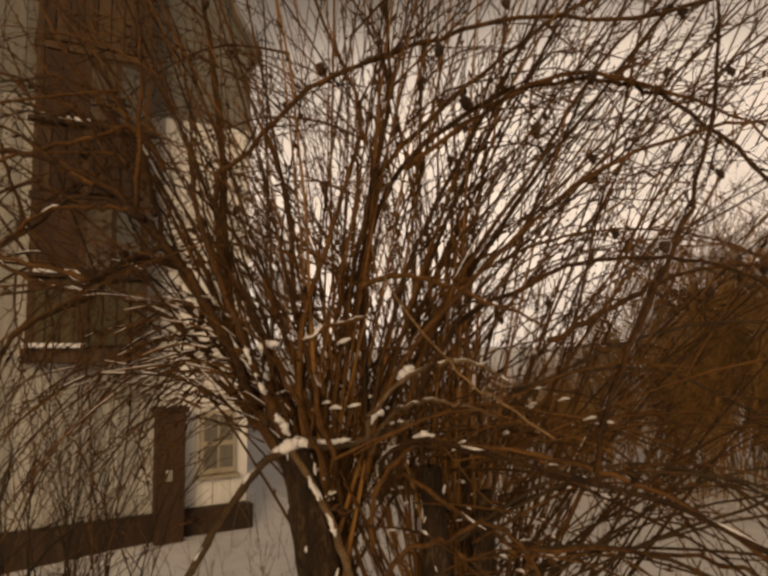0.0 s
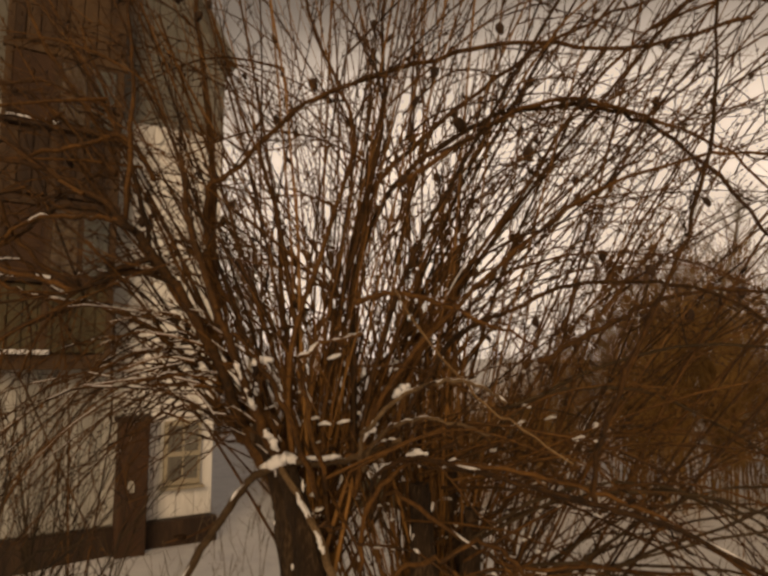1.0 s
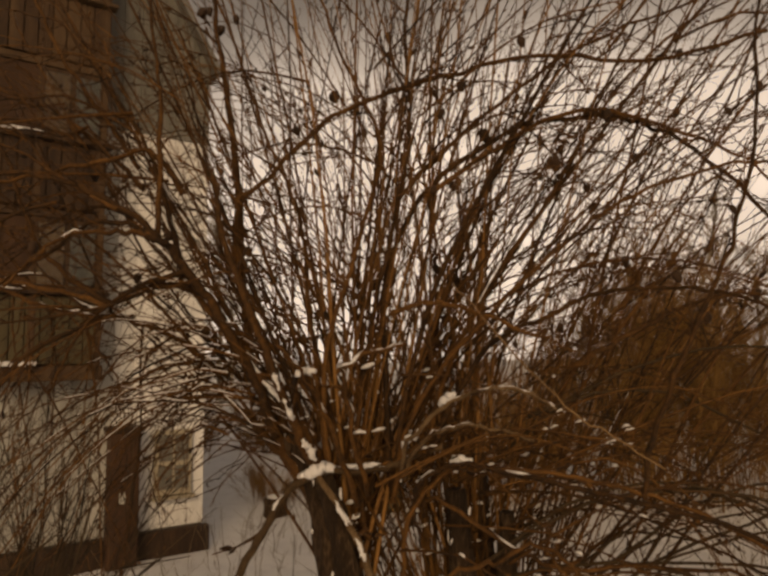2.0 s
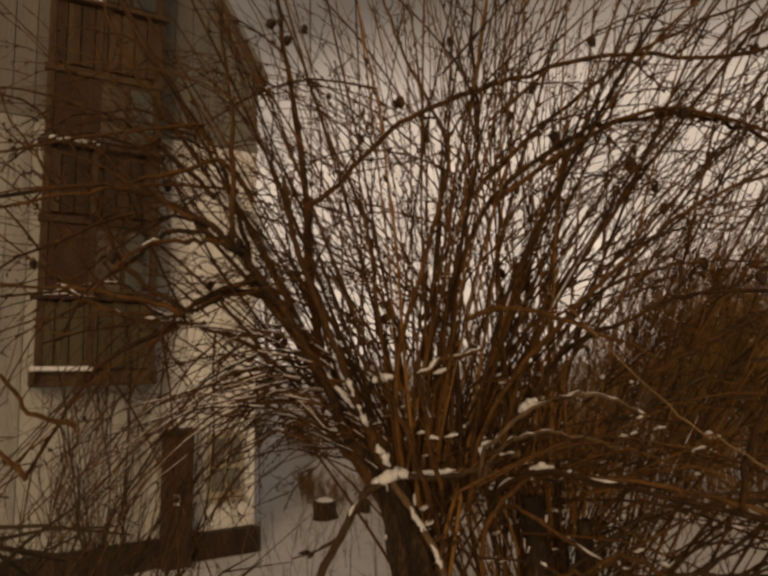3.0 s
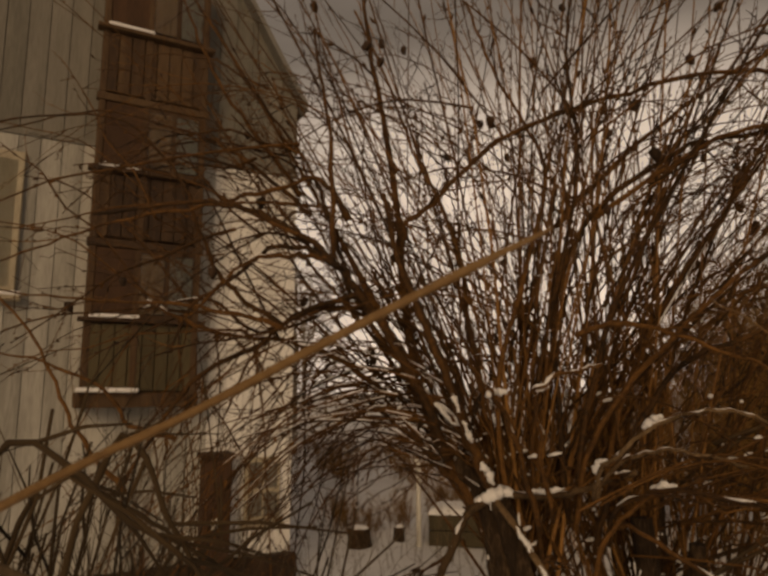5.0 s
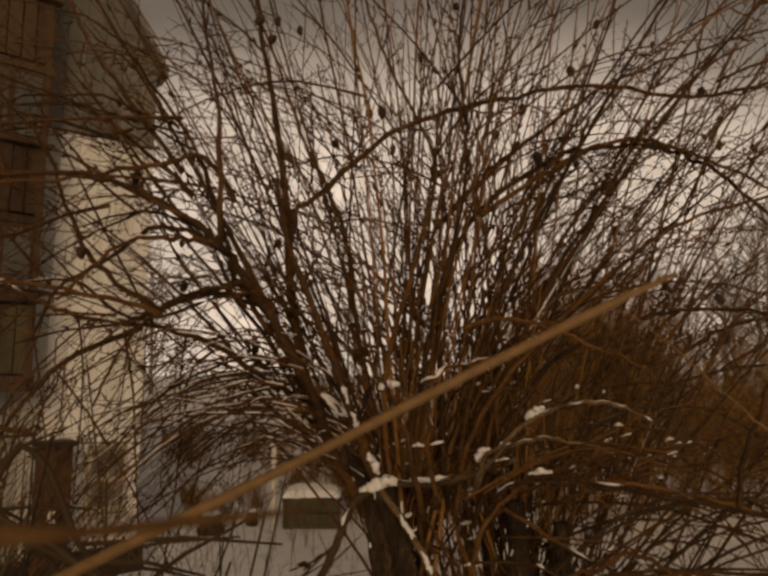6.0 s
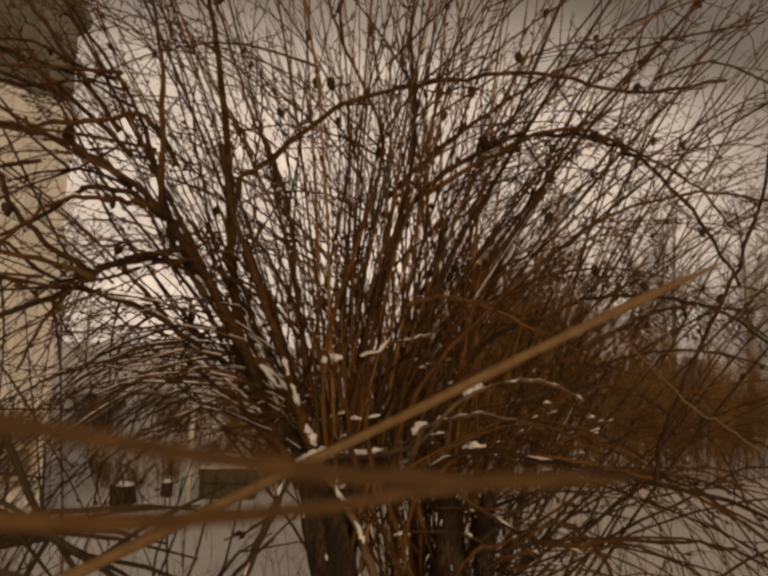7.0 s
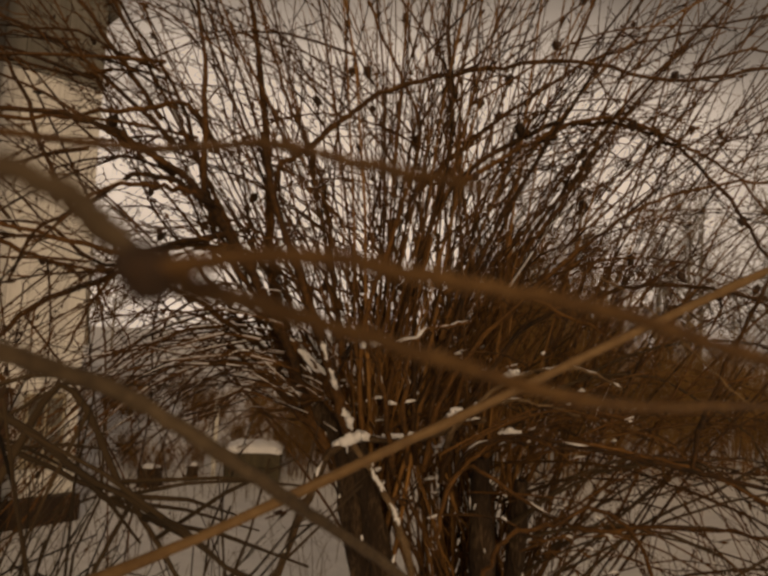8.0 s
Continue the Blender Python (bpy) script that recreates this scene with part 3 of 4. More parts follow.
# trunks, from the ground to the knotty head
for k, (ctrl, r0, r1) in enumerate((
        ([(0.09, 1.54, -0.1), (0.10, 1.54, 0.7), (0.055, 1.53, 1.25), (0.0, 1.525, 1.5), (-0.04, 1.53, 1.64), (-0.085, 1.535, 1.70)], 0.058, 0.013),
        ([(0.11, 1.52, -0.1), (0.10, 1.5, 0.7), (0.06, 1.49, 1.3), (0.02, 1.5, 1.52), (-0.02, 1.5, 1.66)], 0.03, 0.016),
        ([(0.22, 1.55, -0.1), (0.225, 1.54, 0.8), (0.215, 1.53, 1.3), (0.2, 1.52, 1.62)], 0.036, 0.016),
        ([(0.24, 1.6, -0.1), (0.26, 1.6, 0.8), (0.27, 1.57, 1.3), (0.28, 1.55, 1.58)], 0.03, 0.013),
        ([(0.24, 1.64, -0.1), (0.25, 1.65, 0.8), (0.245, 1.65, 1.3), (0.23, 1.64, 1.66)], 0.04, 0.014),
        ([(0.05, 1.58, -0.1), (0.03, 1.6, 0.8), (0.02, 1.61, 1.3), (-0.02, 1.6, 1.6)], 0.04, 0.016))):
    rng = random.Random(300 + k)
    pts = smooth_path(ctrl, 16)
    tb = Tubes()
    tb.add(pts, taper(r0, r1, len(pts)), 22)
    me = tb.mesh("trunk", trunk_bark)
    for v in me.vertices:
        p = v.co.copy()
        v.co += v.normal * (0.14 * r0 * noise.noise(Vector((p.x * 75, p.y * 75, p.z * 7))) + 0.16 * r0 * noise.noise(p * 14))
    under_shrub("trunk", me, "dark rough-barked trunk" if k == 0 else "")
    for _ in range(46 if k == 0 else 16):
        v = me.vertices[rng.randrange(len(me.vertices))]
        if v.co.z > 1.0 and v.normal.y < 0.3:
            p, d = v.co.copy(), Vector((rng.gauss(0, 0.002), rng.gauss(0, 0.001), rng.uniform(0.004, 0.014)))
            g = rng.uniform(0.0012, 0.0032)
            snow_bits.add([p - d, p, p + d], [g * 0.4, g, g * 0.5], 6)

# the main limbs
MAIN_BRANCHES = [
    # control points, radii, twigs, twig length, snow
    ([(-0.02, 1.53, 1.52), (-0.049, 1.53, 1.607), (-0.124, 1.54, 1.728), (-0.171, 1.56, 1.867), (-0.197, 1.57, 2.071), (-0.224, 1.59, 2.289), (-0.26, 1.6, 2.462), (-0.29, 1.62, 2.667)], 0.02, 0.005, 14, 0.3, 0.12),
    ([(-0.10, 1.52, 1.70), (-0.143, 1.5, 1.814), (-0.197, 1.48, 1.915), (-0.25, 1.45, 1.995), (-0.275, 1.42, 2.038), (-0.343, 1.41, 2.088), (-0.421, 1.38, 2.126), (-0.534, 1.36, 2.144), (-0.7, 1.33, 2.13)], 0.015, 0.004, 12, 0.25, 0.0),
    ([(-0.275, 1.42, 2.038), (-0.283, 1.44, 2.18), (-0.31, 1.47, 2.34), (-0.35, 1.5, 2.518)], 0.008, 0.003, 8, 0.2, 0),
    ([(-0.275, 1.42, 2.038), (-0.322, 1.38, 2.039), (-0.393, 1.35, 2.03), (-0.442, 1.32, 1.974), (-0.472, 1.3, 1.934)], 0.005, 0.0025, 5, 0.15, 0.15),
    ([(-0.239, 1.45, 1.981), (-0.364, 1.49, 1.957), (-0.469, 1.53, 1.928), (-0.621, 1.58, 2.005), (-0.819, 1.62, 1.997)], 0.006, 0.003, 8, 0.2, 0.14),
    ([(-0.185, 1.56, 1.93), (-0.18, 1.52, 2.03), (-0.167, 1.5, 2.107), (-0.119, 1.51, 2.15), (-0.031, 1.51, 2.23), (0.057, 1.52, 2.279), (0.195, 1.53, 2.317), (0.354, 1.54, 2.342), (0.533, 1.54, 2.316), (0.72, 1.55, 2.35)], 0.0075, 0.004, 18, 0.22, 0),
    ([(0.09, 1.55, 1.6), (0.08, 1.55, 1.929), (0.135, 1.56, 2.092), (0.223, 1.56, 2.172), (0.317, 1.57, 2.226), (0.393, 1.58, 2.237), (0.475, 1.59, 2.241), (0.568, 1.59, 2.205), (0.677, 1.6, 2.109), (0.78, 1.62, 1.97)], 0.008, 0.004, 18, 0.22, 0),
    ([(0.0, 1.5, 1.62), (-0.013, 1.5, 1.813), (0.027, 1.52, 1.979), (0.064, 1.54, 2.119), (0.076, 1.56, 2.214), (0.037, 1.58, 2.319), (-0.018, 1.6, 2.441), (-0.067, 1.62, 2.6)], 0.01, 0.004, 12, 0.22, 0.05),
    ([(0.05, 1.54, 1.5), (0.038, 1.53, 1.684), (0.058, 1.53, 1.86), (0.116, 1.51, 2.091), (0.132, 1.54, 2.238), (0.124, 1.57, 2.437), (0.142, 1.6, 2.6)], 0.01, 0.004, 12, 0.22, 0.05),
    ([(-0.03, 1.58, 1.6), (-0.058, 1.6, 1.83), (-0.08, 1.62, 1.959), (-0.089, 1.63, 2.056), (-0.129, 1.65, 2.181), (-0.187, 1.67, 2.293), (-0.248, 1.68, 2.467), (-0.337, 1.7, 2.68)], 0.01, 0.004, 12, 0.22, 0.05),
    ([(0.1, 1.5, 1.6), (0.126, 1.5, 1.78), (0.187, 1.5, 1.969), (0.288, 1.5, 2.151), (0.372, 1.5, 2.293), (0.456, 1.5, 2.43), (0.53, 1.5, 2.55)], 0.008, 0.003, 12, 0.22, 0),
    ([(0.14, 1.55, 1.6), (0.177, 1.55, 1.777), (0.265, 1.59, 1.96), (0.375, 1.62, 2.12), (0.491, 1.66, 2.306), (0.628, 1.7, 2.443), (0.75, 1.75, 2.52)], 0.008, 0.003, 12, 0.22, 0),
    ([(0.13, 1.5, 1.58), (0.171, 1.5, 1.702), (0.253, 1.48, 1.84), (0.349, 1.46, 1.89), (0.432, 1.44, 1.922), (0.526, 1.42, 1.923), (0.62, 1.4, 1.898), (0.75, 1.37, 1.8)], 0.007, 0.003, 14, 0.2, 0.03),
    ([(0.1, 1.5, 1.6), (0.132, 1.5, 1.733), (0.222, 1.5, 1.857), (0.334, 1.5, 1.963), (0.45, 1.5, 2.059), (0.553, 1.5, 2.099), (0.664, 1.5, 2.121), (0.8, 1.5, 2.1)], 0.007, 0.003, 14, 0.2, 0),
    ([(0.13, 1.42, 1.66), (0.142, 1.38, 1.706), (0.17, 1.35, 1.733), (0.213, 1.33, 1.771), (0.271, 1.3, 1.79), (0.317, 1.28, 1.782), (0.345, 1.265, 1.765)], 0.006, 0.003, 6, 0.12, 0.85),
    ([(0.13, 1.44, 1.65), (0.144, 1.42, 1.686), (0.179, 1.41, 1.719), (0.222, 1.39, 1.732), (0.269, 1.38, 1.73), (0.32, 1.36, 1.717)], 0.0055, 0.003, 5, 0.12, 0.8),
    ([(-0.043, 1.51, 1.631), (-0.013, 1.49, 1.647), (0.055, 1.48, 1.652), (0.105, 1.46, 1.662), (0.152, 1.44, 1.687), (0.19, 1.42, 1.70)], 0.009, 0.005, 3, 0.1, 0.8),
    ([(0.12, 1.46, 1.5), (0.138, 1.42, 1.599), (0.184, 1.4, 1.656), (0.227, 1.38, 1.682), (0.267, 1.36, 1.679), (0.359, 1.34, 1.676), (0.443, 1.32, 1.66), (0.532, 1.3, 1.628), (0.65, 1.27, 1.55)], 0.01, 0.005, 8, 0.15, 0.55),
    ([(-0.022, 1.51, 1.648), (-0.061, 1.46, 1.621), (-0.077, 1.41, 1.583), (-0.1, 1.36, 1.523), (-0.14, 1.28, 1.4)], 0.011, 0.007, 3, 0.1, 0.5),
    ([(-0.022, 1.515, 1.63), (-0.043, 1.51, 1.699), (-0.083, 1.51, 1.756), (-0.138, 1.51, 1.814), (-0.192, 1.51, 1.88), (-0.26, 1.5, 1.98)], 0.014, 0.006, 5, 0.2, 0.7),
    ([(-0.03, 1.53, 1.6), (-0.049, 1.53, 1.627), (-0.113, 1.54, 1.678), (-0.171, 1.55, 1.736), (-0.26, 1.56, 1.80)], 0.012, 0.006, 5, 0.2, 0.6),
    ([(0.17, 1.4, 1.4), (0.184, 1.32, 1.512), (0.221, 1.31, 1.561), (0.265, 1.29, 1.575), (0.317, 1.28, 1.602), (0.361, 1.26, 1.575), (0.388, 1.25, 1.512), (0.41, 1.24, 1.4)], 0.006, 0.004, 4, 0.12, 0.25),
    ([(0.14, 1.45, 1.58), (0.157, 1.4, 1.645), (0.217, 1.35, 1.685), (0.299, 1.3, 1.681), (0.374, 1.25, 1.674), (0.504, 1.2, 1.653), (0.62, 1.17, 1.6)], 0.007, 0.004, 6, 0.15, 0.6),
    ([(0.15, 1.5, 1.58), (0.173, 1.45, 1.621), (0.279, 1.43, 1.562), (0.363, 1.4, 1.542), (0.487, 1.38, 1.554), (0.596, 1.35, 1.551), (0.7, 1.3, 1.5)], 0.006, 0.003, 6, 0.15, 0.2),
    ([(0.44, 1.26, 1.66), (0.448, 1.25, 1.731), (0.498, 1.24, 1.851), (0.539, 1.23, 1.951), (0.559, 1.21, 2.033), (0.572, 1.2, 2.165), (0.58, 1.2, 2.3)], 0.0035, 0.002, 6, 0.08, 0),
    ([(-0.781, 1.6, 2.011), (-0.65, 1.59, 1.953), (-0.547, 1.57, 1.928), (-0.417, 1.56, 1.909), (-0.31, 1.55, 1.873), (-0.2, 1.54, 1.8)], 0.004, 0.007, 6, 0.15, 0.55),
    ([(-0.276, 1.5, 2.128), (-0.325, 1.48, 2.204), (-0.411, 1.45, 2.18), (-0.536, 1.43, 2.155), (-0.674, 1.4, 2.14), (-0.813, 1.38, 2.105), (-0.941, 1.35, 2.06)], 0.005, 0.0025, 8, 0.18, 0.1),
    ([(-0.37, 1.42, 1.923), (-0.466, 1.44, 1.954), (-0.621, 1.46, 1.98), (-0.851, 1.48, 2.003), (-1.099, 1.5, 2.04)], 0.005, 0.0025, 8, 0.18, 0.1),
    ([(-0.256, 1.42, 2.024), (-0.36, 1.39, 2.062), (-0.425, 1.36, 2.009), (-0.486, 1.33, 1.954), (-0.506, 1.3, 1.877)], 0.005, 0.0025, 8, 0.18, 0.1),
    ([(-0.354, 1.5, 2.143), (-0.425, 1.52, 2.208), (-0.558, 1.54, 2.315), (-0.715, 1.56, 2.389), (-0.928, 1.58, 2.464), (-1.245, 1.6, 2.466)], 0.005, 0.0025, 8, 0.18, 0.1),
    ([(-0.396, 1.55, 2.2), (-0.492, 1.56, 2.327), (-0.61, 1.57, 2.491), (-0.686, 1.59, 2.638), (-0.755, 1.6, 2.794)], 0.005, 0.0025, 8, 0.18, 0.1),
    ([(-0.555, 1.4, 1.733), (-0.645, 1.39, 1.757), (-0.691, 1.38, 1.816), (-0.788, 1.36, 1.863), (-0.919, 1.35, 1.89)], 0.005, 0.0025, 8, 0.18, 0.1),
    ([(-0.379, 1.45, 1.929), (-0.464, 1.44, 1.985), (-0.512, 1.43, 2.041), (-0.553, 1.43, 2.135), (-0.606, 1.42, 2.243), (-0.756, 1.41, 2.359), (-1.04, 1.4, 2.374)], 0.005, 0.0025, 8, 0.18, 0.1),
    ([(-0.653, 1.4, 1.641), (-0.732, 1.38, 1.725), (-0.759, 1.35, 1.812), (-0.797, 1.32, 1.907), (-0.868, 1.3, 1.986)], 0.005, 0.0025, 8, 0.18, 0.1),
    ([(-0.273, 1.5, 1.989), (-0.314, 1.5, 2.135), (-0.376, 1.5, 2.27), (-0.484, 1.5, 2.417), (-0.576, 1.5, 2.57)], 0.005, 0.0025, 8, 0.18, 0.1),
    ([(0.384, 1.5, 1.814), (0.48, 1.51, 1.864), (0.563, 1.52, 1.907), (0.646, 1.54, 1.924), (0.765, 1.55, 1.911)], 0.005, 0.0025, 8, 0.18, 0.1),
    ([(0.116, 1.42, 1.896), (0.169, 1.42, 1.91), (0.229, 1.41, 1.9), (0.296, 1.41, 1.874), (0.384, 1.4, 1.834)], 0.005, 0.0025, 8, 0.18, 0.1),
    ([(0.158, 1.55, 2.108), (0.285, 1.56, 2.194), (0.415, 1.57, 2.25), (0.545, 1.58, 2.222), (0.667, 1.59, 2.161), (0.768, 1.6, 2.07)], 0.005, 0.0025, 8, 0.18, 0.1),
    ([(0.089, 1.6, 2.11), (0.222, 1.62, 2.244), (0.393, 1.65, 2.375), (0.572, 1.68, 2.462), (0.896, 1.7, 2.553)], 0.005, 0.0025, 8, 0.18, 0.1),
    ([(-0.217, 1.5, 1.943), (-0.311, 1.49, 1.963), (-0.4, 1.48, 1.934), (-0.451, 1.46, 1.868), (-0.491, 1.45, 1.774)], 0.005, 0.0025, 8, 0.18, 0.1),
    ([(0.05, 1.47, 1.6), (0.03, 1.4, 1.72), (0.003, 1.345, 1.803), (-0.03, 1.32, 1.85)], 0.005, 0.003, 3, 0.1, 0.3),
    ([(0.07, 1.45, 1.62), (0.058, 1.37, 1.775), (0.062, 1.35, 1.818), (0.108, 1.35, 1.838), (0.15, 1.35, 1.85)], 0.004, 0.003, 3, 0.1, 0.8),
    ([(-0.46, 1.55, 1.913), (-0.572, 1.5, 1.848), (-0.659, 1.5, 1.756), (-0.75, 1.5, 1.62)], 0.006, 0.004, 5, 0.15, 0.1),
]
for k, (ctrl, r0, r1, tw, tl, sn) in enumerate(MAIN_BRANCHES):
    count = (tw + 1) // 2 if ctrl[-1][0] < -0.15 else tw
    if k in (14, 15, 16, 22):  # snowy arches on the right of the head
        branch("limb", ctrl, 0.0062 if k == 16 else 0.0035, 0.0045 if k == 16 else r1 * 0.7, 400 + k, 6, tl, 0.6 if k == 16 else 0.28 if k == 22 else 0.5, mat=shaded_limb_bark if k == 22 else arch_bark, fat=0.8, kinks=0.0014)
    elif k in (19, 20):  # leaning limbs with snow plastered along them
        branch("limb", ctrl, r0 * 0.8, r1 * 0.75, 400 + k, count, tl, 0.4, fat=0.5, lie=Vector((0.3, -0.62, 0.55)))
    elif k in (21, 23):
        branch("limb", ctrl, 0.0036, 0.0022, 400 + k, tw, tl, 0.1)
    elif k == 17:
        branch("limb", ctrl, r0 * 0.4, r1 * 0.5, 417, tw, tl, 0.08, fat=0.8)
    elif k == 18:
        branch("limb", ctrl, 0.0075, 0.0055, 400 + k, 1, tl, 0.6, mat=arch_bark, fat=0.7, kinks=0.001)
    elif 7 <= k <= 13:  # upright limbs in the middle of the shrub
        branch("limb", ctrl, min(r0, 0.005), r1 * 0.65, 400 + k, count, tl, 0.0, kinks=0.0014)
    else:
        branch("limb", ctrl, r0 * (0.58 if k == 0 else 0.68) if r0 > 0.0105 else min(r0, 0.0055), r1 * 0.75, 400 + k, count, tl, sn * 0.9 if sn > 0.12 else 0.0, fat=0.62 if r0 > 0.0095 else 1.0)

branch("limb", [(-0.02, 1.485, 1.645), (0.02, 1.478, 1.59), (0.06, 1.472, 1.52), (0.09, 1.475, 1.4), (0.1, 1.46, 1.1)], 0.005, 0.0075, 481, 3, 0.1, 0.22, sides=12, mat=arch_bark, fat=0.5, kinks=0.001, lie=Vector((0.5, -0.45, 0.5)))
branch("limb", [(-0.01, 1.51, 1.6), (-0.022, 1.5, 1.648), (-0.042, 1.465, 1.705), (-0.064, 1.44, 1.775), (-0.095, 1.42, 1.87), (-0.15, 1.42, 2.0), (-0.19, 1.44, 2.15)], 0.0105, 0.004, 482, 6, 0.2, 0.0, sides=10)
branch("limb", [(0.24, 1.07, 1.9), (0.277, 1.0, 1.852), (0.326, 0.98, 1.796), (0.357, 0.97, 1.773), (0.40, 0.965, 1.745)], 0.0008, 0.0009, 480, 0, 0.08, kinks=0.001, mat=pale_bark, label="thin tan shoot")


def cane(pts, r, tip, rng, twig_count, twig_len, twig_r, start=0.3, droop=0.0, sides=6, mat=None, second=2):
    tb = Tubes()
    pts = smooth_path(pts, 2)
    rad = taper(r, r * tip, len(pts), 0.08, rng)
    tb.add(pts, rad, sides)
    under_shrub("cane", tb.mesh("cane", mat or lit_cane_bark))
    buds(pts, rng, 9, r * 0.7)
    side_twigs(pts, rng, twig_count, twig_len, twig_r, start, droop, second)
    return pts, rad


def make_canes():
    """The upright and arching canes that rise from the head and from the left limb."""
    rng = random.Random(77)
    spurs = []  # places on the canes from which thinner shoots part
    limb = smooth_path([(-0.02, 1.53, 1.62), (-0.09, 1.53, 1.69), (-0.15, 1.54, 1.80), (-0.19, 1.54, 1.92)], 8)
    for k in range(300):
        pick = rng.uniform(0.215, 1.0)
        length = rng.uniform(0.85, 1.75)
        if pick < 0.27:
            p0 = limb[rng.randrange(len(limb))] + Vector((rng.gauss(0, 0.022), 0.015 + abs(rng.gauss(0.03, 0.06)), -0.03))
            lean, lean_y = rng.gauss(-0.14, 0.38) + 0.9 * (p0.x + 0.08), rng.gauss(0.08, 0.22)
            length *= 0.8
        else:
            a, q = rng.uniform(0, 6.283), math.sqrt(rng.random())
            site = rng.randrange(20)
            if site < 6:  # sprouts from the heads of the two left trunks
                low = rng.uniform(1.4, 1.6)
                p0 = Vector((0.055 - 0.2 * (low - 1.3), 1.56, low)) + Vector((0.036 * q * math.cos(a), 0.06 * q * math.sin(a), 0))
            elif site < 10:
                p0 = Vector((0.15 + 0.05 * q * math.cos(a), 1.72 + 0.1 * q * math.sin(a), rng.uniform(1.05, 1.4)))
            else:
                p0 = Vector((0.235 + 0.075 * q * math.cos(a), 1.62 + 0.08 * q * math.sin(a), rng.uniform(1.05, 1.4)))
            lean_y = max(-0.06, rng.gauss(0.06, 0.2) + 0.7 * (p0.y - 1.61))
            if pick < 0.93:
                lean = rng.gauss(0.0, 0.32) if site < 6 else rng.gauss(-0.05, 0.24) + 0.6 * (p0.x - 0.14)
            else:
                lean = rng.uniform(0.25, 0.8)
        arch, wave = 0.10 * lean * abs(lean) + rng.gauss(0, 0.1), rng.uniform(0, 6.28)
        sag = (0.3 if pick < 0.93 else rng.uniform(0.3, 1.3)) * lean * lean
        d = Vector((lean, lean_y, 1)).normalized()
        pts = []
        for i in range(9):
            q = i / 8
            sway = Vector((math.sin(2.2 * q * math.pi + wave), math.cos(1.7 * q * math.pi + wave), 0)) * 0.006 * q
            pts.append(p0 + d * length * q + sway + Vector((arch + 0.25 * lean, lean_y * 0.15, -sag)) * q * q * length)
        if pick >= 0.27 and site >= 6:
            pts = [Vector((p0.x + rng.gauss(0, 0.012), p0.y + rng.gauss(0, 0.012), -0.08)), p0.lerp(Vector((p0.x, p0.y, -0.08)), 0.5)] + pts
        pts = jitter(pts, 0.0016, rng)
        spurs.extend(p for p in pts if 1.7 < p.z < 2.35)
        r = (rng.uniform(0.0028, 0.0048) if rng.random() < 0.22 else rng.uniform(0.0012, 0.0031)) * (0.8 if pick < 0.27 or p0.x > 0.18 else 1.0)
        # the glow in the middle of the shrub is put into brighter bark here
        young = pick >= 0.27 and abs(lean) < 0.3 and rng.random() < 0.72
        cane(pts, r, 0.34 if young else 0.5, rng, rng.randint(3, 6) if pick < 0.27 else rng.randint(4, 8), 0.14, 0.001, 0.4, mat=lit_cane_bark if young else shaded_limb_bark)
        # dabs of snow that stick where the canes cross low in the shrub
        for p in pts:
            if 1.48 < p.z < 1.84 and p.x < 0.38 and rng.random() < 0.2:
                w, g = rng.uniform(0.002, 0.012), rng.uniform(0.0018, 0.0045)
                c = p + Vector((rng.gauss(0, 0.003), -r - 0.4 * g, 0.002))
                snow_bits.add([c + Vector((-w, 0, -w * 0.3)), c, c + Vector((w, 0, rng.uniform(-0.2, 0.5) * w))], [g * 0.4, g, g * 0.5], 6)
        if rng.random() < 0.4:
            snow_on(snow_bits, pts[3:6], taper(r, r, 3), rng, 0.5, 1.0)
    # strong dark shoots that lean over to the left
    for k in range(7):
        p0 = limb[rng.randrange(4, len(limb))] + Vector((rng.gauss(-0.01, 0.02), 0.01 + abs(rng.gauss(0.02, 0.04)), 0))
        lean, lean_y, length = rng.uniform(-1.1, 0.15), rng.gauss(0.05, 0.25), rng.uniform(0.55, 1.0)
        d = Vector((lean, lean_y, 1)).normalized()
        bow = rng.gauss(0.06, 0.1)
        pts = jitter([p0 + d * length * q + Vector((-bow * q * (1 - q) * 1.5, 0, bow * q * (1 - q))) for q in (0, 0.125, 0.25, 0.375, 0.5, 0.625, 0.75, 0.875, 1)], 0.005, rng)
        cane(pts, rng.uniform(0.002, 0.0036), 0.35, rng, rng.randint(3, 6), 0.2, 0.0013, 0.35, mat=shaded_limb_bark)
    # branching shoots that spread to the left, in front of the house
    wing = (smooth_path([(-0.2, 1.48, 1.92), (-0.275, 1.42, 2.04), (-0.42, 1.38, 2.126), (-0.7, 1.33, 2.13)], 7)
            + smooth_path([(-0.24, 1.45, 1.98), (-0.47, 1.53, 1.93), (-0.62, 1.58, 2.0), (-0.82, 1.62, 2.0)], 6)
            + smooth_path([(-0.27, 1.5, 1.99), (-0.376, 1.5, 2.27), (-0.576, 1.5, 2.57)], 6)
            + smooth_path([(-0.354, 1.5, 2.143), (-0.558, 1.54, 2.315), (-0.928, 1.58, 2.464)], 6))
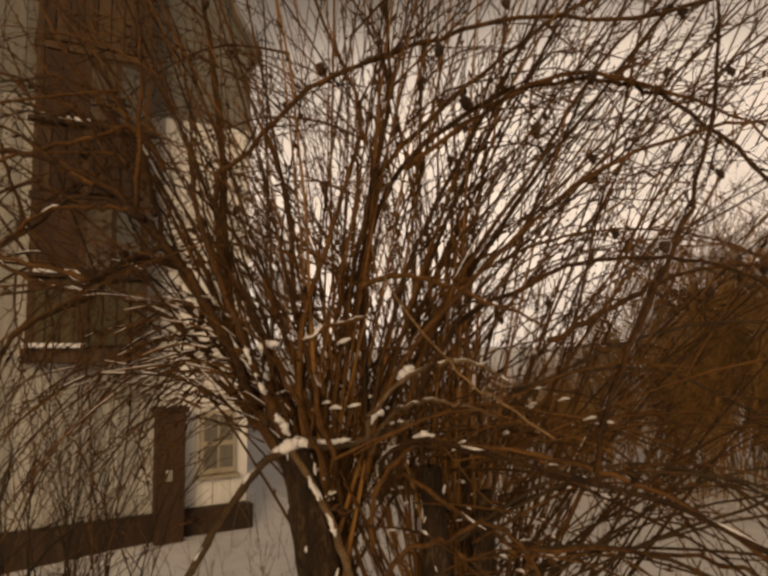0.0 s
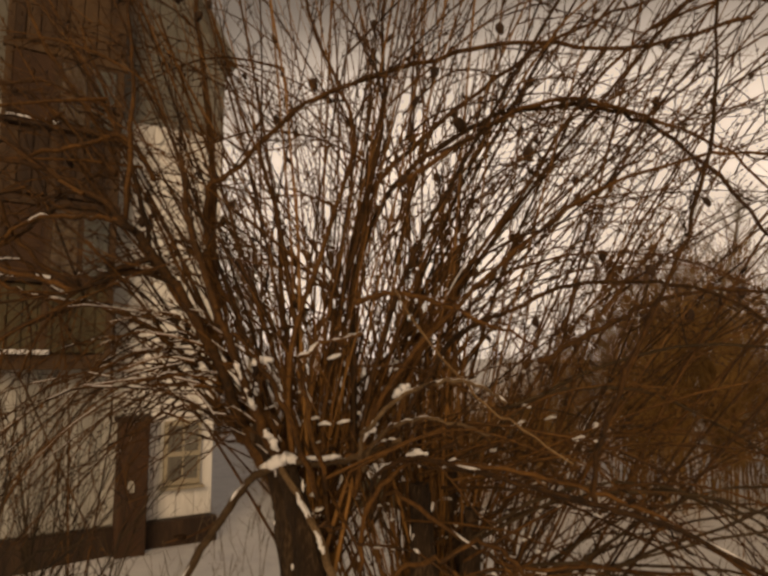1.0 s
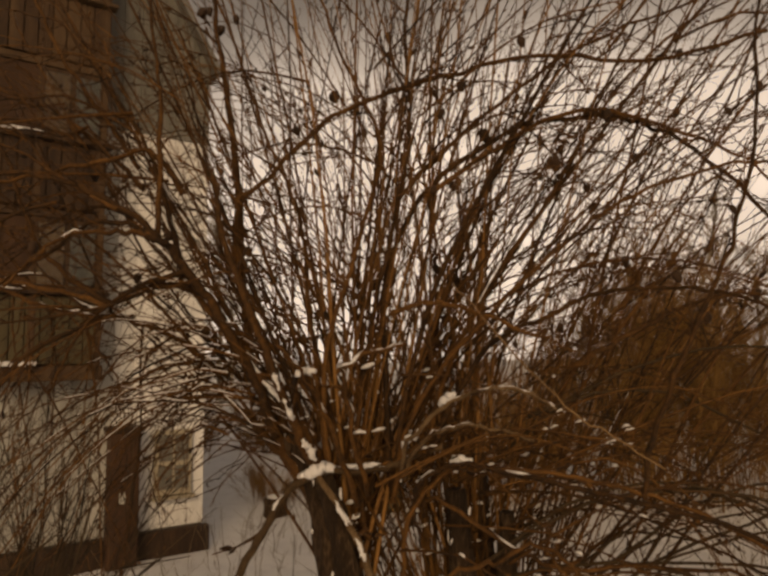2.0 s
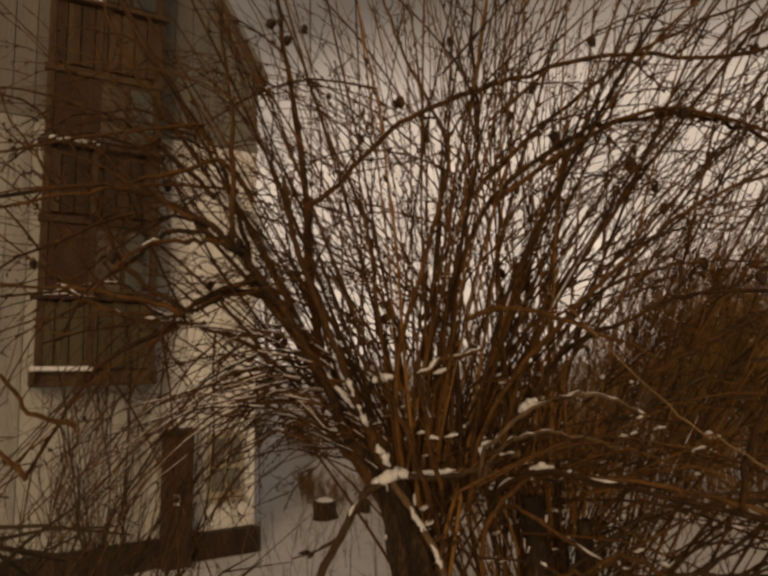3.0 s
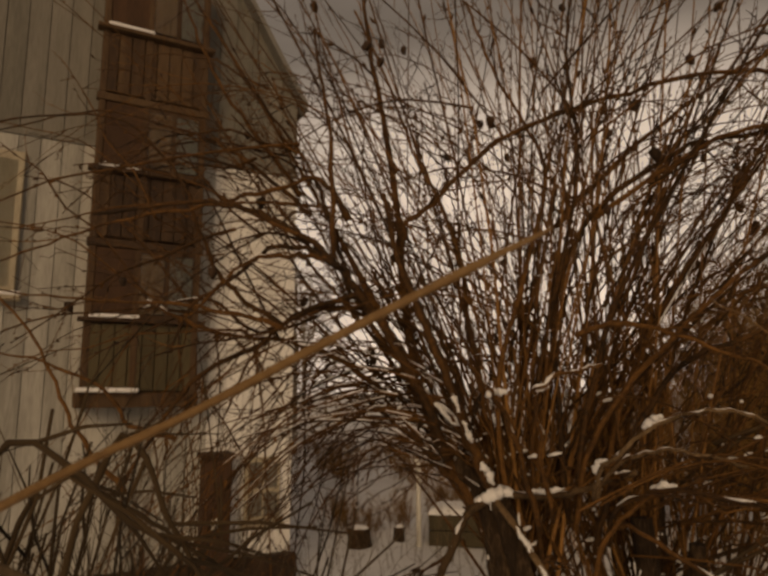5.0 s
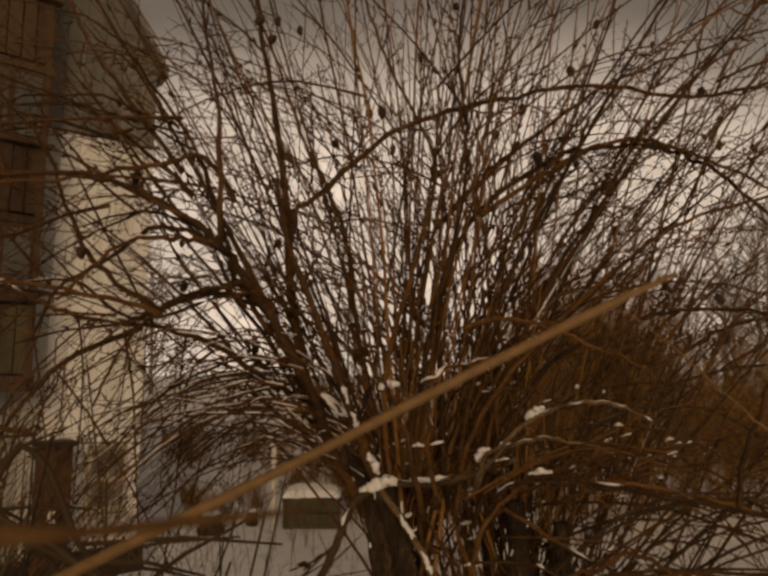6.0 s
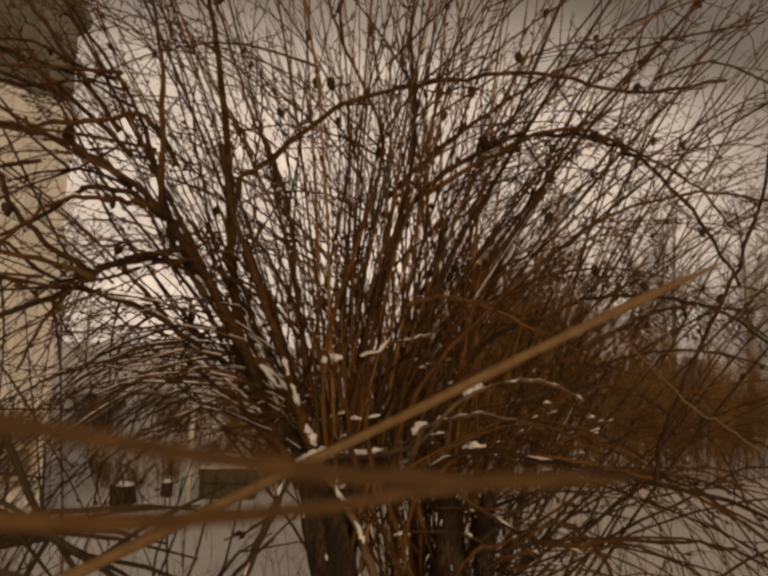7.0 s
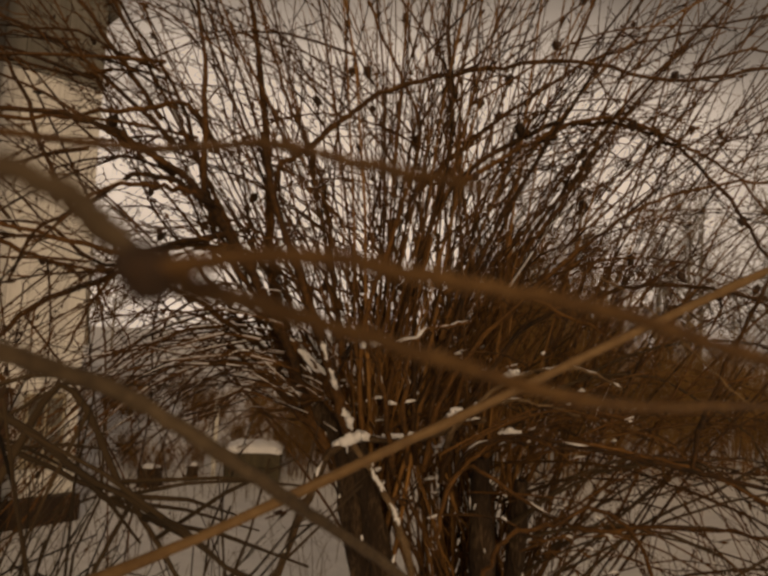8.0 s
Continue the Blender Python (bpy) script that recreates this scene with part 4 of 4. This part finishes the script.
    for k in range(30):
        p0 = wing[rng.randrange(len(wing))] + Vector((rng.gauss(0, 0.015), rng.gauss(0.02, 0.03), rng.gauss(0, 0.015)))
        reach, rise, fall = rng.uniform(0.25, 0.75), rng.uniform(-0.5, 1.7), rng.uniform(0.0, 0.65)
        dy = rng.gauss(0.15, 0.35)
        pts = jitter([p0 + Vector((-reach * q, dy * reach * q, reach * (rise * q - fall * q * q))) for q in (0, 0.16, 0.33, 0.5, 0.67, 0.84, 1)], 0.005, rng)
        pts, rad = cane(pts, rng.uniform(0.0018, 0.0038), 0.35, rng, rng.randint(3, 6), 0.17, 0.0012, 0.15, mat=shaded_limb_bark, second=1)
    # long thin arching shoots that cross in the crown
    for k in range(160):
        side = 1 if rng.random() < 0.63 else -1
        p0 = spurs[rng.randrange(len(spurs))]
        if (p0.x - 0.12) * side < -0.05:
            side = -side
        reach, rise, fall = rng.uniform(0.25, 0.9), rng.uniform(0.5, 1.8), rng.uniform(0.3, 1.4)
        dy = rng.gauss(0.0, 0.35)
        pts = jitter([p0 + Vector((side * reach * q, dy * reach * q, reach * (rise * q - fall * q * q))) for q in (0, 0.16, 0.33, 0.5, 0.67, 0.84, 1)], 0.005, rng)
        cane(pts, rng.uniform(0.0013, 0.0026), 0.25, rng, rng.randint(5, 9), 0.16, 0.0011, 0.1, mat=shaded_limb_bark if rng.random() < 0.85 else lit_cane_bark)


def make_suckers():
    """Straight thin stems that stand close together round the trunks, from the ground."""
    rng = random.Random(55)
    for k in range(26):
        x, y = 0.25 + rng.gauss(0, 0.045), 1.64 + abs(rng.gauss(0, 0.09))
        h, dx, dy = rng.uniform(1.4, 1.8), rng.gauss(0.03, 0.07), rng.gauss(0, 0.06)
        pts = jitter([Vector((x + dx * q * q, y + dy * q, -0.08 + (h + 0.08) * q)) for q in (0, 0.2, 0.4, 0.55, 0.7, 0.8, 0.9, 1)], 0.006, rng)
        cane(pts, rng.uniform(0.0012, 0.0026), 0.5, rng, rng.randint(3, 6), 0.14, 0.001, 0.6, mat=shaded_limb_bark if k % 2 else lit_cane_bark)
    # slender stems hanging down on the left, before the house
    carriers = (smooth_path([(-0.2, 1.54, 1.8), (-0.31, 1.55, 1.873), (-0.417, 1.56, 1.909), (-0.547, 1.57, 1.928), (-0.65, 1.59, 1.953), (-0.781, 1.6, 2.011)], 5)
                + smooth_path([(-0.46, 1.55, 1.913), (-0.572, 1.5, 1.848), (-0.659, 1.5, 1.756), (-0.75, 1.5, 1.62)], 5))
    for k in range(26):
        p = carriers[rng.randrange(len(carriers))]
        ln, dx = rng.uniform(0.3, 0.75), rng.gauss(-0.25, 0.4)
        pts = jitter([p + Vector((dx * ln * q, rng.gauss(0, 0.01), -ln * q * (0.55 + 0.45 * q))) for q in (0, 0.2, 0.4, 0.6, 0.8, 1)], 0.006, rng)
        cane(pts, rng.uniform(0.0013, 0.0026), 0.4, rng, rng.randint(3, 6), 0.17, 0.0011, 0.1, 0.15, 5, shaded_limb_bark)


def make_droopers():
    """Thin snow-laden twigs hanging out to both sides below the head."""
    rng = random.Random(91)
    steps = (0, 0.14, 0.28, 0.43, 0.57, 0.72, 0.86, 1)
    for k in range(58):
        p = Vector((-0.05, 1.54, 1.67)).lerp(Vector((-0.19, 1.54, 1.86)), rng.random()) + Vector((rng.gauss(0, 0.02), rng.gauss(0, 0.08), rng.gauss(0, 0.03)))
        ln, up, drop = rng.uniform(0.18, 0.62), rng.uniform(0.05, 0.85), rng.uniform(0.5, 1.2)
        dy = rng.gauss(0.12, 0.25)
        pts = jitter([p + Vector((-ln * q, dy * ln * q, ln * (up * q - drop * q * q))) for q in steps], 0.005, rng)
        pts, rad = cane(pts, rng.uniform(0.0012, 0.0026), 0.5, rng, rng.randint(1, 4), 0.13, 0.001, 0.15, 0.1, 5, shaded_limb_bark, 1)
        snow_on(snow_bits, pts[:11], rad, rng, 0.42, 1.25, 0.9, 1, Vector((0, 0, 1.2)))
    for k in range(34):
        p = Vector((0.21 + rng.gauss(0, 0.05), 1.5 + rng.gauss(0, 0.1), 1.6 + rng.gauss(0, 0.07)))
        ln, up, drop = rng.uniform(0.55, 1.15), rng.uniform(0.0, 0.8), rng.uniform(0.4, 1.3)
        dy = rng.gauss(0.05, 0.28)
        pts = jitter([p + Vector((ln * q * (1 - 0.25 * q), dy * ln * q, ln * (up * q - drop * q * q))) for q in steps], 0.006, rng)
        pts, rad = cane(pts, rng.uniform(0.0012, 0.0026), 0.4, rng, rng.randint(1, 3), 0.12, 0.0011, 0.15, 0.3, 5, shaded_limb_bark, 1)
        for p in pts[1:9]:
            if p.x < 0.48 and rng.random() < 0.22:
                w, g = rng.uniform(0.003, 0.011), rng.uniform(0.0016, 0.0034)
                along = (pts[4] - pts[3]).normalized() * w
                snow_bits.add([p - along, p + Vector((0, -0.001, 0.0022)), p + along], [g * 0.35, g, g * 0.4], 6)
    # strong dark arches that come down to the snow
    for k in range(18):
        p = Vector((0.28 + rng.gauss(0, 0.03), 1.54 + rng.gauss(0, 0.06), 1.38 + rng.gauss(0, 0.14)))
        ln, up, drop = rng.uniform(0.65, 1.4), rng.uniform(0.3, 0.9), rng.uniform(0.7, 1.5)
        dy = rng.gauss(-0.02, 0.22)
        pts = jitter([p + Vector((ln * q * (1 - 0.15 * q), dy * ln * q, ln * (up * q - drop * q * q))) for q in steps], 0.008, rng)
        pts, rad = cane(pts, rng.uniform(0.002, 0.0036), 0.4, rng, rng.randint(2, 5), 0.22, 0.0014, 0.35, 0.2, 6, brush_bark, 1)
        snow_on(snow_bits, pts[:6], rad, rng, 0.06, 0.7, 0.7, 1)
    # thin bare stems that stand up out of the snow beside the trunks
    for k in range(60):
        p = Vector((rng.uniform(0.3, 1.0), rng.uniform(1.45, 2.1), -0.08))
        h, dx, dy = rng.uniform(1.0, 1.6), rng.gauss(0.08, 0.14), rng.gauss(0, 0.1)
        pts = jitter([p + Vector((dx * q * q, dy * q, h * q)) for q in steps], 0.008, rng)
        cane(pts, rng.uniform(0.0012, 0.0024), 0.45, rng, rng.randint(2, 5), 0.14, 0.001, 0.55, 0.0, 5, shaded_limb_bark if k % 4 else lit_cane_bark, 1)


make_canes()
make_suckers()
make_droopers()
under_shrub("brushwood", twigs.mesh("twigs", twig_bark), "fine brown side twigs", "stuff")


def snow_clot(ctrl, thick, seed):
    """An uneven strip of snow caught in a fork, thickest in its middle."""
    rng = random.Random(900 + seed)
    pts = jitter(smooth_path(ctrl, 6), 0.0012, rng)
    n = len(pts) - 1
    tb = Tubes()
    tb.add(pts, [thick * (0.25 + 0.75 * math.sin(math.pi * min(0.97, max(0.03, i / n))) ** 0.6) * rng.uniform(0.75, 1.2) for i in range(n + 1)], 12)
    me = tb.mesh("snow_clot", snow_mat)
    for v in me.vertices:
        p = v.co.copy()
        v.co += v.normal * thick * (0.5 * noise.noise(p * 70) + 0.25 * noise.noise(p * 190))
    under_shrub("snow_clot", me, "clot of snow caught in the fork")


for k, (ctrl, thick) in enumerate((
        ([(-0.05, 1.487, 1.638), (-0.032, 1.486, 1.645), (-0.012, 1.484, 1.655), (0.008, 1.483, 1.654)], 0.0108),
        ([(-0.02, 1.48, 1.668), (-0.03, 1.468, 1.688), (-0.037, 1.459, 1.703)], 0.0064),
        ([(0.012, 1.474, 1.607), (0.024, 1.471, 1.588), (0.034, 1.469, 1.57)], 0.0042),
        ([(0.046, 1.466, 1.552), (0.055, 1.465, 1.537), (0.062, 1.464, 1.52)], 0.0036),
        ([(-0.048, 1.446, 1.735), (-0.054, 1.44, 1.752), (-0.059, 1.434, 1.768)], 0.0052),
        ([(-0.064, 1.43, 1.782), (-0.07, 1.426, 1.8), (-0.076, 1.424, 1.815)], 0.0042),
        ([(-0.085, 1.5, 1.757), (-0.1, 1.498, 1.775), (-0.118, 1.497, 1.795)], 0.0045),
        ([(0.03, 1.474, 1.66), (0.06, 1.468, 1.662), (0.09, 1.46, 1.668)], 0.0042),
        ([(-0.008, 1.345, 1.808), (0.004, 1.345, 1.813), (0.018, 1.347, 1.812)], 0.0055),
        ([(0.132, 1.42, 1.697), (0.14, 1.42, 1.71), (0.152, 1.418, 1.712)], 0.006),
        ([(0.196, 1.34, 1.765), (0.208, 1.33, 1.777), (0.22, 1.325, 1.781)], 0.0052),
        ([(0.205, 1.385, 1.682), (0.22, 1.378, 1.688), (0.236, 1.372, 1.689)], 0.0042))):
    snow_clot(ctrl, thick, k)
under_shrub("snow", snow_bits.mesh("snow", snow_mat), "ridges of snow on the branches", "stuff")


def make_fruit():
    bm = bmesh.new()
    bmesh.ops.create_icosphere(bm, subdivisions=2, radius=1)
    for v in bm.verts:
        n = v.co.copy()
        v.co = Vector((n.x, n.y, n.z * 1.25)) * 0.0076 * (1 + 0.45 * noise.noise(n * 1.7) + 0.2 * noise.noise(n * 4.1))
        if n.z < -0.8:
            v.co.z -= 0.004
    me = from_bm("dried_fruit", bm, fruit_skin)
    me.polygons.foreach_set("use_smooth", [True] * len(me.polygons))
    rng = random.Random(12)
    spots = [Vector(p) for p in ((-0.189, 1.671, 2.391), (0.463, 1.536, 2.227), (0.637, 1.746, 2.415), (-0.184, 1.412, 2.416), (0.188, 1.556, 2.26),
                                 (0.17, 1.623, 2.203), (0.331, 1.577, 2.389), (-0.027, 1.63, 2.343))]
    rng.shuffle(fruit_spots)
    for p in spots + [q for q in fruit_spots if q.y > 1.4 and q.z > 1.85][:72]:
        ob = under_shrub("dried_fruit", me)
        ob.location = p - ROOT
        s = rng.uniform(0.6, 1.2)
        ob.scale, ob.rotation_euler = (s, s, s), (rng.uniform(-0.6, 0.6), rng.uniform(-0.6, 0.6), rng.uniform(0, 6))


make_fruit()


# ---- the neighbouring shrub whose shoots hang before the lens ----
near = thing("young_shrub", (-0.5, 0.62, 0), "young shrub with smooth tan shoots close to the camera", "shrub")
NEAR_SHOOTS = [
    # control points from the ground or the fork to the tip, thick and thin radius
    ([(-0.5, 0.62, -0.1), (-0.48, 0.64, 0.9), (-0.36, 0.64, 1.5), (-0.2, 0.55, 1.69), (-0.026, 0.532, 1.779), (0.04, 0.54, 1.811), (0.08, 0.545, 1.831), (0.118, 0.55, 1.849)], 0.0056, 0.001),
    ([(-0.52, 0.58, -0.1), (-0.53, 0.52, 1.0), (-0.42, 0.46, 1.7), (-0.2, 0.425, 1.815), (-0.08, 0.4165, 1.83), (-0.035, 0.415, 1.8305), (-0.0088, 0.4148, 1.8291), (-0.0033, 0.4148, 1.8281), (-0.0016, 0.4149, 1.827), (0.001, 0.4145, 1.825)], 0.0065, 0.0005),
    ([(0.0005, 0.4139, 1.8249), (0.0012, 0.4139, 1.825), (0.0056, 0.4171, 1.8261), (0.012, 0.4208, 1.8258), (0.0221, 0.4265, 1.8248), (0.0353, 0.4323, 1.8222), (0.05, 0.44, 1.8208)], 0.00042, 0.0004),
    ([(0.0004, 0.4142, 1.8247), (0.0012, 0.4165, 1.8247), (0.0049, 0.4241, 1.8239), (0.0129, 0.4289, 1.8218), (0.0264, 0.438, 1.8188), (0.0565, 0.4635, 1.8172)], 0.00048, 0.00045),
    ([(-0.51, 0.6, -0.1), (-0.5, 0.54, 0.9), (-0.36, 0.46, 1.7), (-0.16, 0.425, 1.835), (-0.07, 0.428, 1.837), (-0.045, 0.436, 1.831), (-0.0305, 0.4456, 1.824), (-0.0265, 0.4533, 1.8201), (-0.0182, 0.4626, 1.8156), (-0.0088, 0.47, 1.8082), (0.0001, 0.4847, 1.7981), (0.014, 0.5115, 1.7811), (0.0326, 0.5434, 1.7564)], 0.0065, 0.0008),
    ([(-0.49, 0.62, -0.1), (-0.5, 0.6, 0.9), (-0.4, 0.54, 1.7), (-0.2, 0.51, 1.85), (-0.1, 0.49, 1.852), (-0.05, 0.475, 1.848), (-0.018, 0.4574, 1.8415), (-0.0075, 0.4476, 1.8391), (0.0005, 0.4389, 1.8371), (0.0065, 0.432, 1.8342), (0.011, 0.4271, 1.8322), (0.0148, 0.4248, 1.831)], 0.006, 0.00036),
]
for k, (ctrl, r0, r1) in enumerate(NEAR_SHOOTS):
    rng = random.Random(600 + k)
    pts = smooth_path(ctrl, 7)
    rad, reach = [], 0.0
    for i in range(len(pts) - 1, -1, -1):
        rad.insert(0, (r1 + (r0 - r1) * min(1.0, reach / 1.7) ** 1.4) * (1 + 0.06 * rng.uniform(-1, 1)) * (1.13 if i % 6 == 3 else 1.0))
        reach += (pts[i] - pts[i - 1]).length if i else 0
    rad[-1] *= 0.4
    rad[-2] *= 0.65
    rad[-3] *= 0.8
    pts = jitter(pts, 0.00006, rng)
    tb = Tubes()
    tb.add(pts, rad, 12)
    ob = part("shoot", tb.mesh("shoot", (pale_bark, grey_shoot_bark, shoot_bark, shoot_bark, grey_shoot_bark, shoot_bark)[k]), near)
    ob.location = -near.location


def shoot_knot(place, r):
    """The rough dark bud scar where three shoots part."""
    bm = bmesh.new()
    bmesh.ops.create_icosphere(bm, subdivisions=3, radius=r)
    for v in bm.verts:
        v.co *= 1 + 0.28 * noise.noise(v.co * 1400) + 0.18 * noise.noise(v.co * 3200)
    me = from_bm("bud_scar", bm, fruit_skin)
    me.polygons.foreach_set("use_smooth", [True] * len(me.polygons))
    ob = part("bud_scar", me, near, "dark rough bud scar")
    ob.location = Vector(place) - near.location


shoot_knot((0.0008, 0.4142, 1.8249), 0.00105)


def make_low_shoots():
    """Thin dark shoots of the young shrub that branch below eye level."""
    rng = random.Random(640)
    for k in range(40):
        x, y = rng.uniform(-0.62, -0.36), rng.uniform(0.66, 0.95)
        top = Vector((rng.uniform(-0.5, -0.08), rng.uniform(0.68, 1.05), rng.uniform(1.5, 1.82)))
        foot = Vector((x, y, -0.1))
        bow = Vector((rng.uniform(-0.12, 0.02), 0, 0))
        pts = jitter(smooth_path([foot, foot.lerp(top, 0.45) + bow, foot.lerp(top, 0.78) + bow * 0.7, top], 6), 0.004, rng)
        tb = Tubes()
        tb.add(pts, taper(0.0042, 0.0011, len(pts), 0.1, rng), 6)
        n = len(pts) - 1
        for c in range(rng.randint(5, 8)):
            i = rng.randrange(n // 2, n)
            d = (pts[i + 1] - pts[i]).normalized() * rng.uniform(0.4, 1.0) + Vector((rng.gauss(0, 0.6), rng.gauss(0, 0.5), rng.gauss(0.05, 0.4)))
            e = d.normalized() * rng.uniform(0.07, 0.24)
            tw = jitter([pts[i], pts[i] + e * 0.35, pts[i] + e * 0.7 + Vector((0, 0, 0.006)), pts[i] + e], 0.003, rng)
            tb.add(tw, [0.0014, 0.0012, 0.001, 0.0006], 4)
            f = e * rng.uniform(0.3, 0.5) + Vector((rng.gauss(0, 0.03), rng.gauss(0, 0.03), rng.gauss(0, 0.03)))
            tb.add([tw[2], tw[2] + f * 0.5, tw[2] + f], [0.0009, 0.0007, 0.0004], 3)
        ob = part("shoot", tb.mesh("shoot", brush_bark), near, "thin dark branching shoot")
        ob.location = -near.location


make_low_shoots()


def make_dark_arches():
    """Dark shoots of the young shrub that rise, bend over and hang below eye level."""
    for k, (top, tip) in enumerate((((-0.24, 0.74, 1.772), (-0.05, 0.75, 1.69)), ((-0.19, 0.79, 1.775), (-0.1, 0.8, 1.665)), ((-0.3, 0.84, 1.735), (-0.13, 0.84, 1.69)))):
        rng = random.Random(660 + k)
        top, tip = Vector(top), Vector(tip)
        foot = Vector((-0.5 + 0.03 * k, 0.7 + 0.03 * k, -0.1))
        pts = jitter(smooth_path([foot, foot.lerp(top, 0.5) + Vector((-0.06, 0, 0)), foot.lerp(top, 0.85) + Vector((-0.03, 0, 0.02)), top, top.lerp(tip, 0.55) + Vector((0, 0, 0.012)), tip], 6), 0.0015, rng)
        tb = Tubes()
        tb.add(pts, taper(0.0042, 0.0013, len(pts), 0.1, rng), 8)
        for c in range(5):
            i = rng.randrange(len(pts) * 2 // 3, len(pts) - 1)
            e = ((pts[i + 1] - pts[i]).normalized() * rng.uniform(0.5, 1.0) + Vector((rng.gauss(0, 0.4), rng.gauss(0, 0.4), rng.gauss(0, 0.5)))).normalized() * rng.uniform(0.05, 0.13)
            tb.add([pts[i], pts[i] + e * 0.5 + Vector((0, 0, 0.004)), pts[i] + e], [0.0016, 0.0013, 0.0007], 5)
        ob = part("shoot", tb.mesh("shoot", brush_bark), near, "dark arching shoot")
        ob.location = -near.location


make_dark_arches()
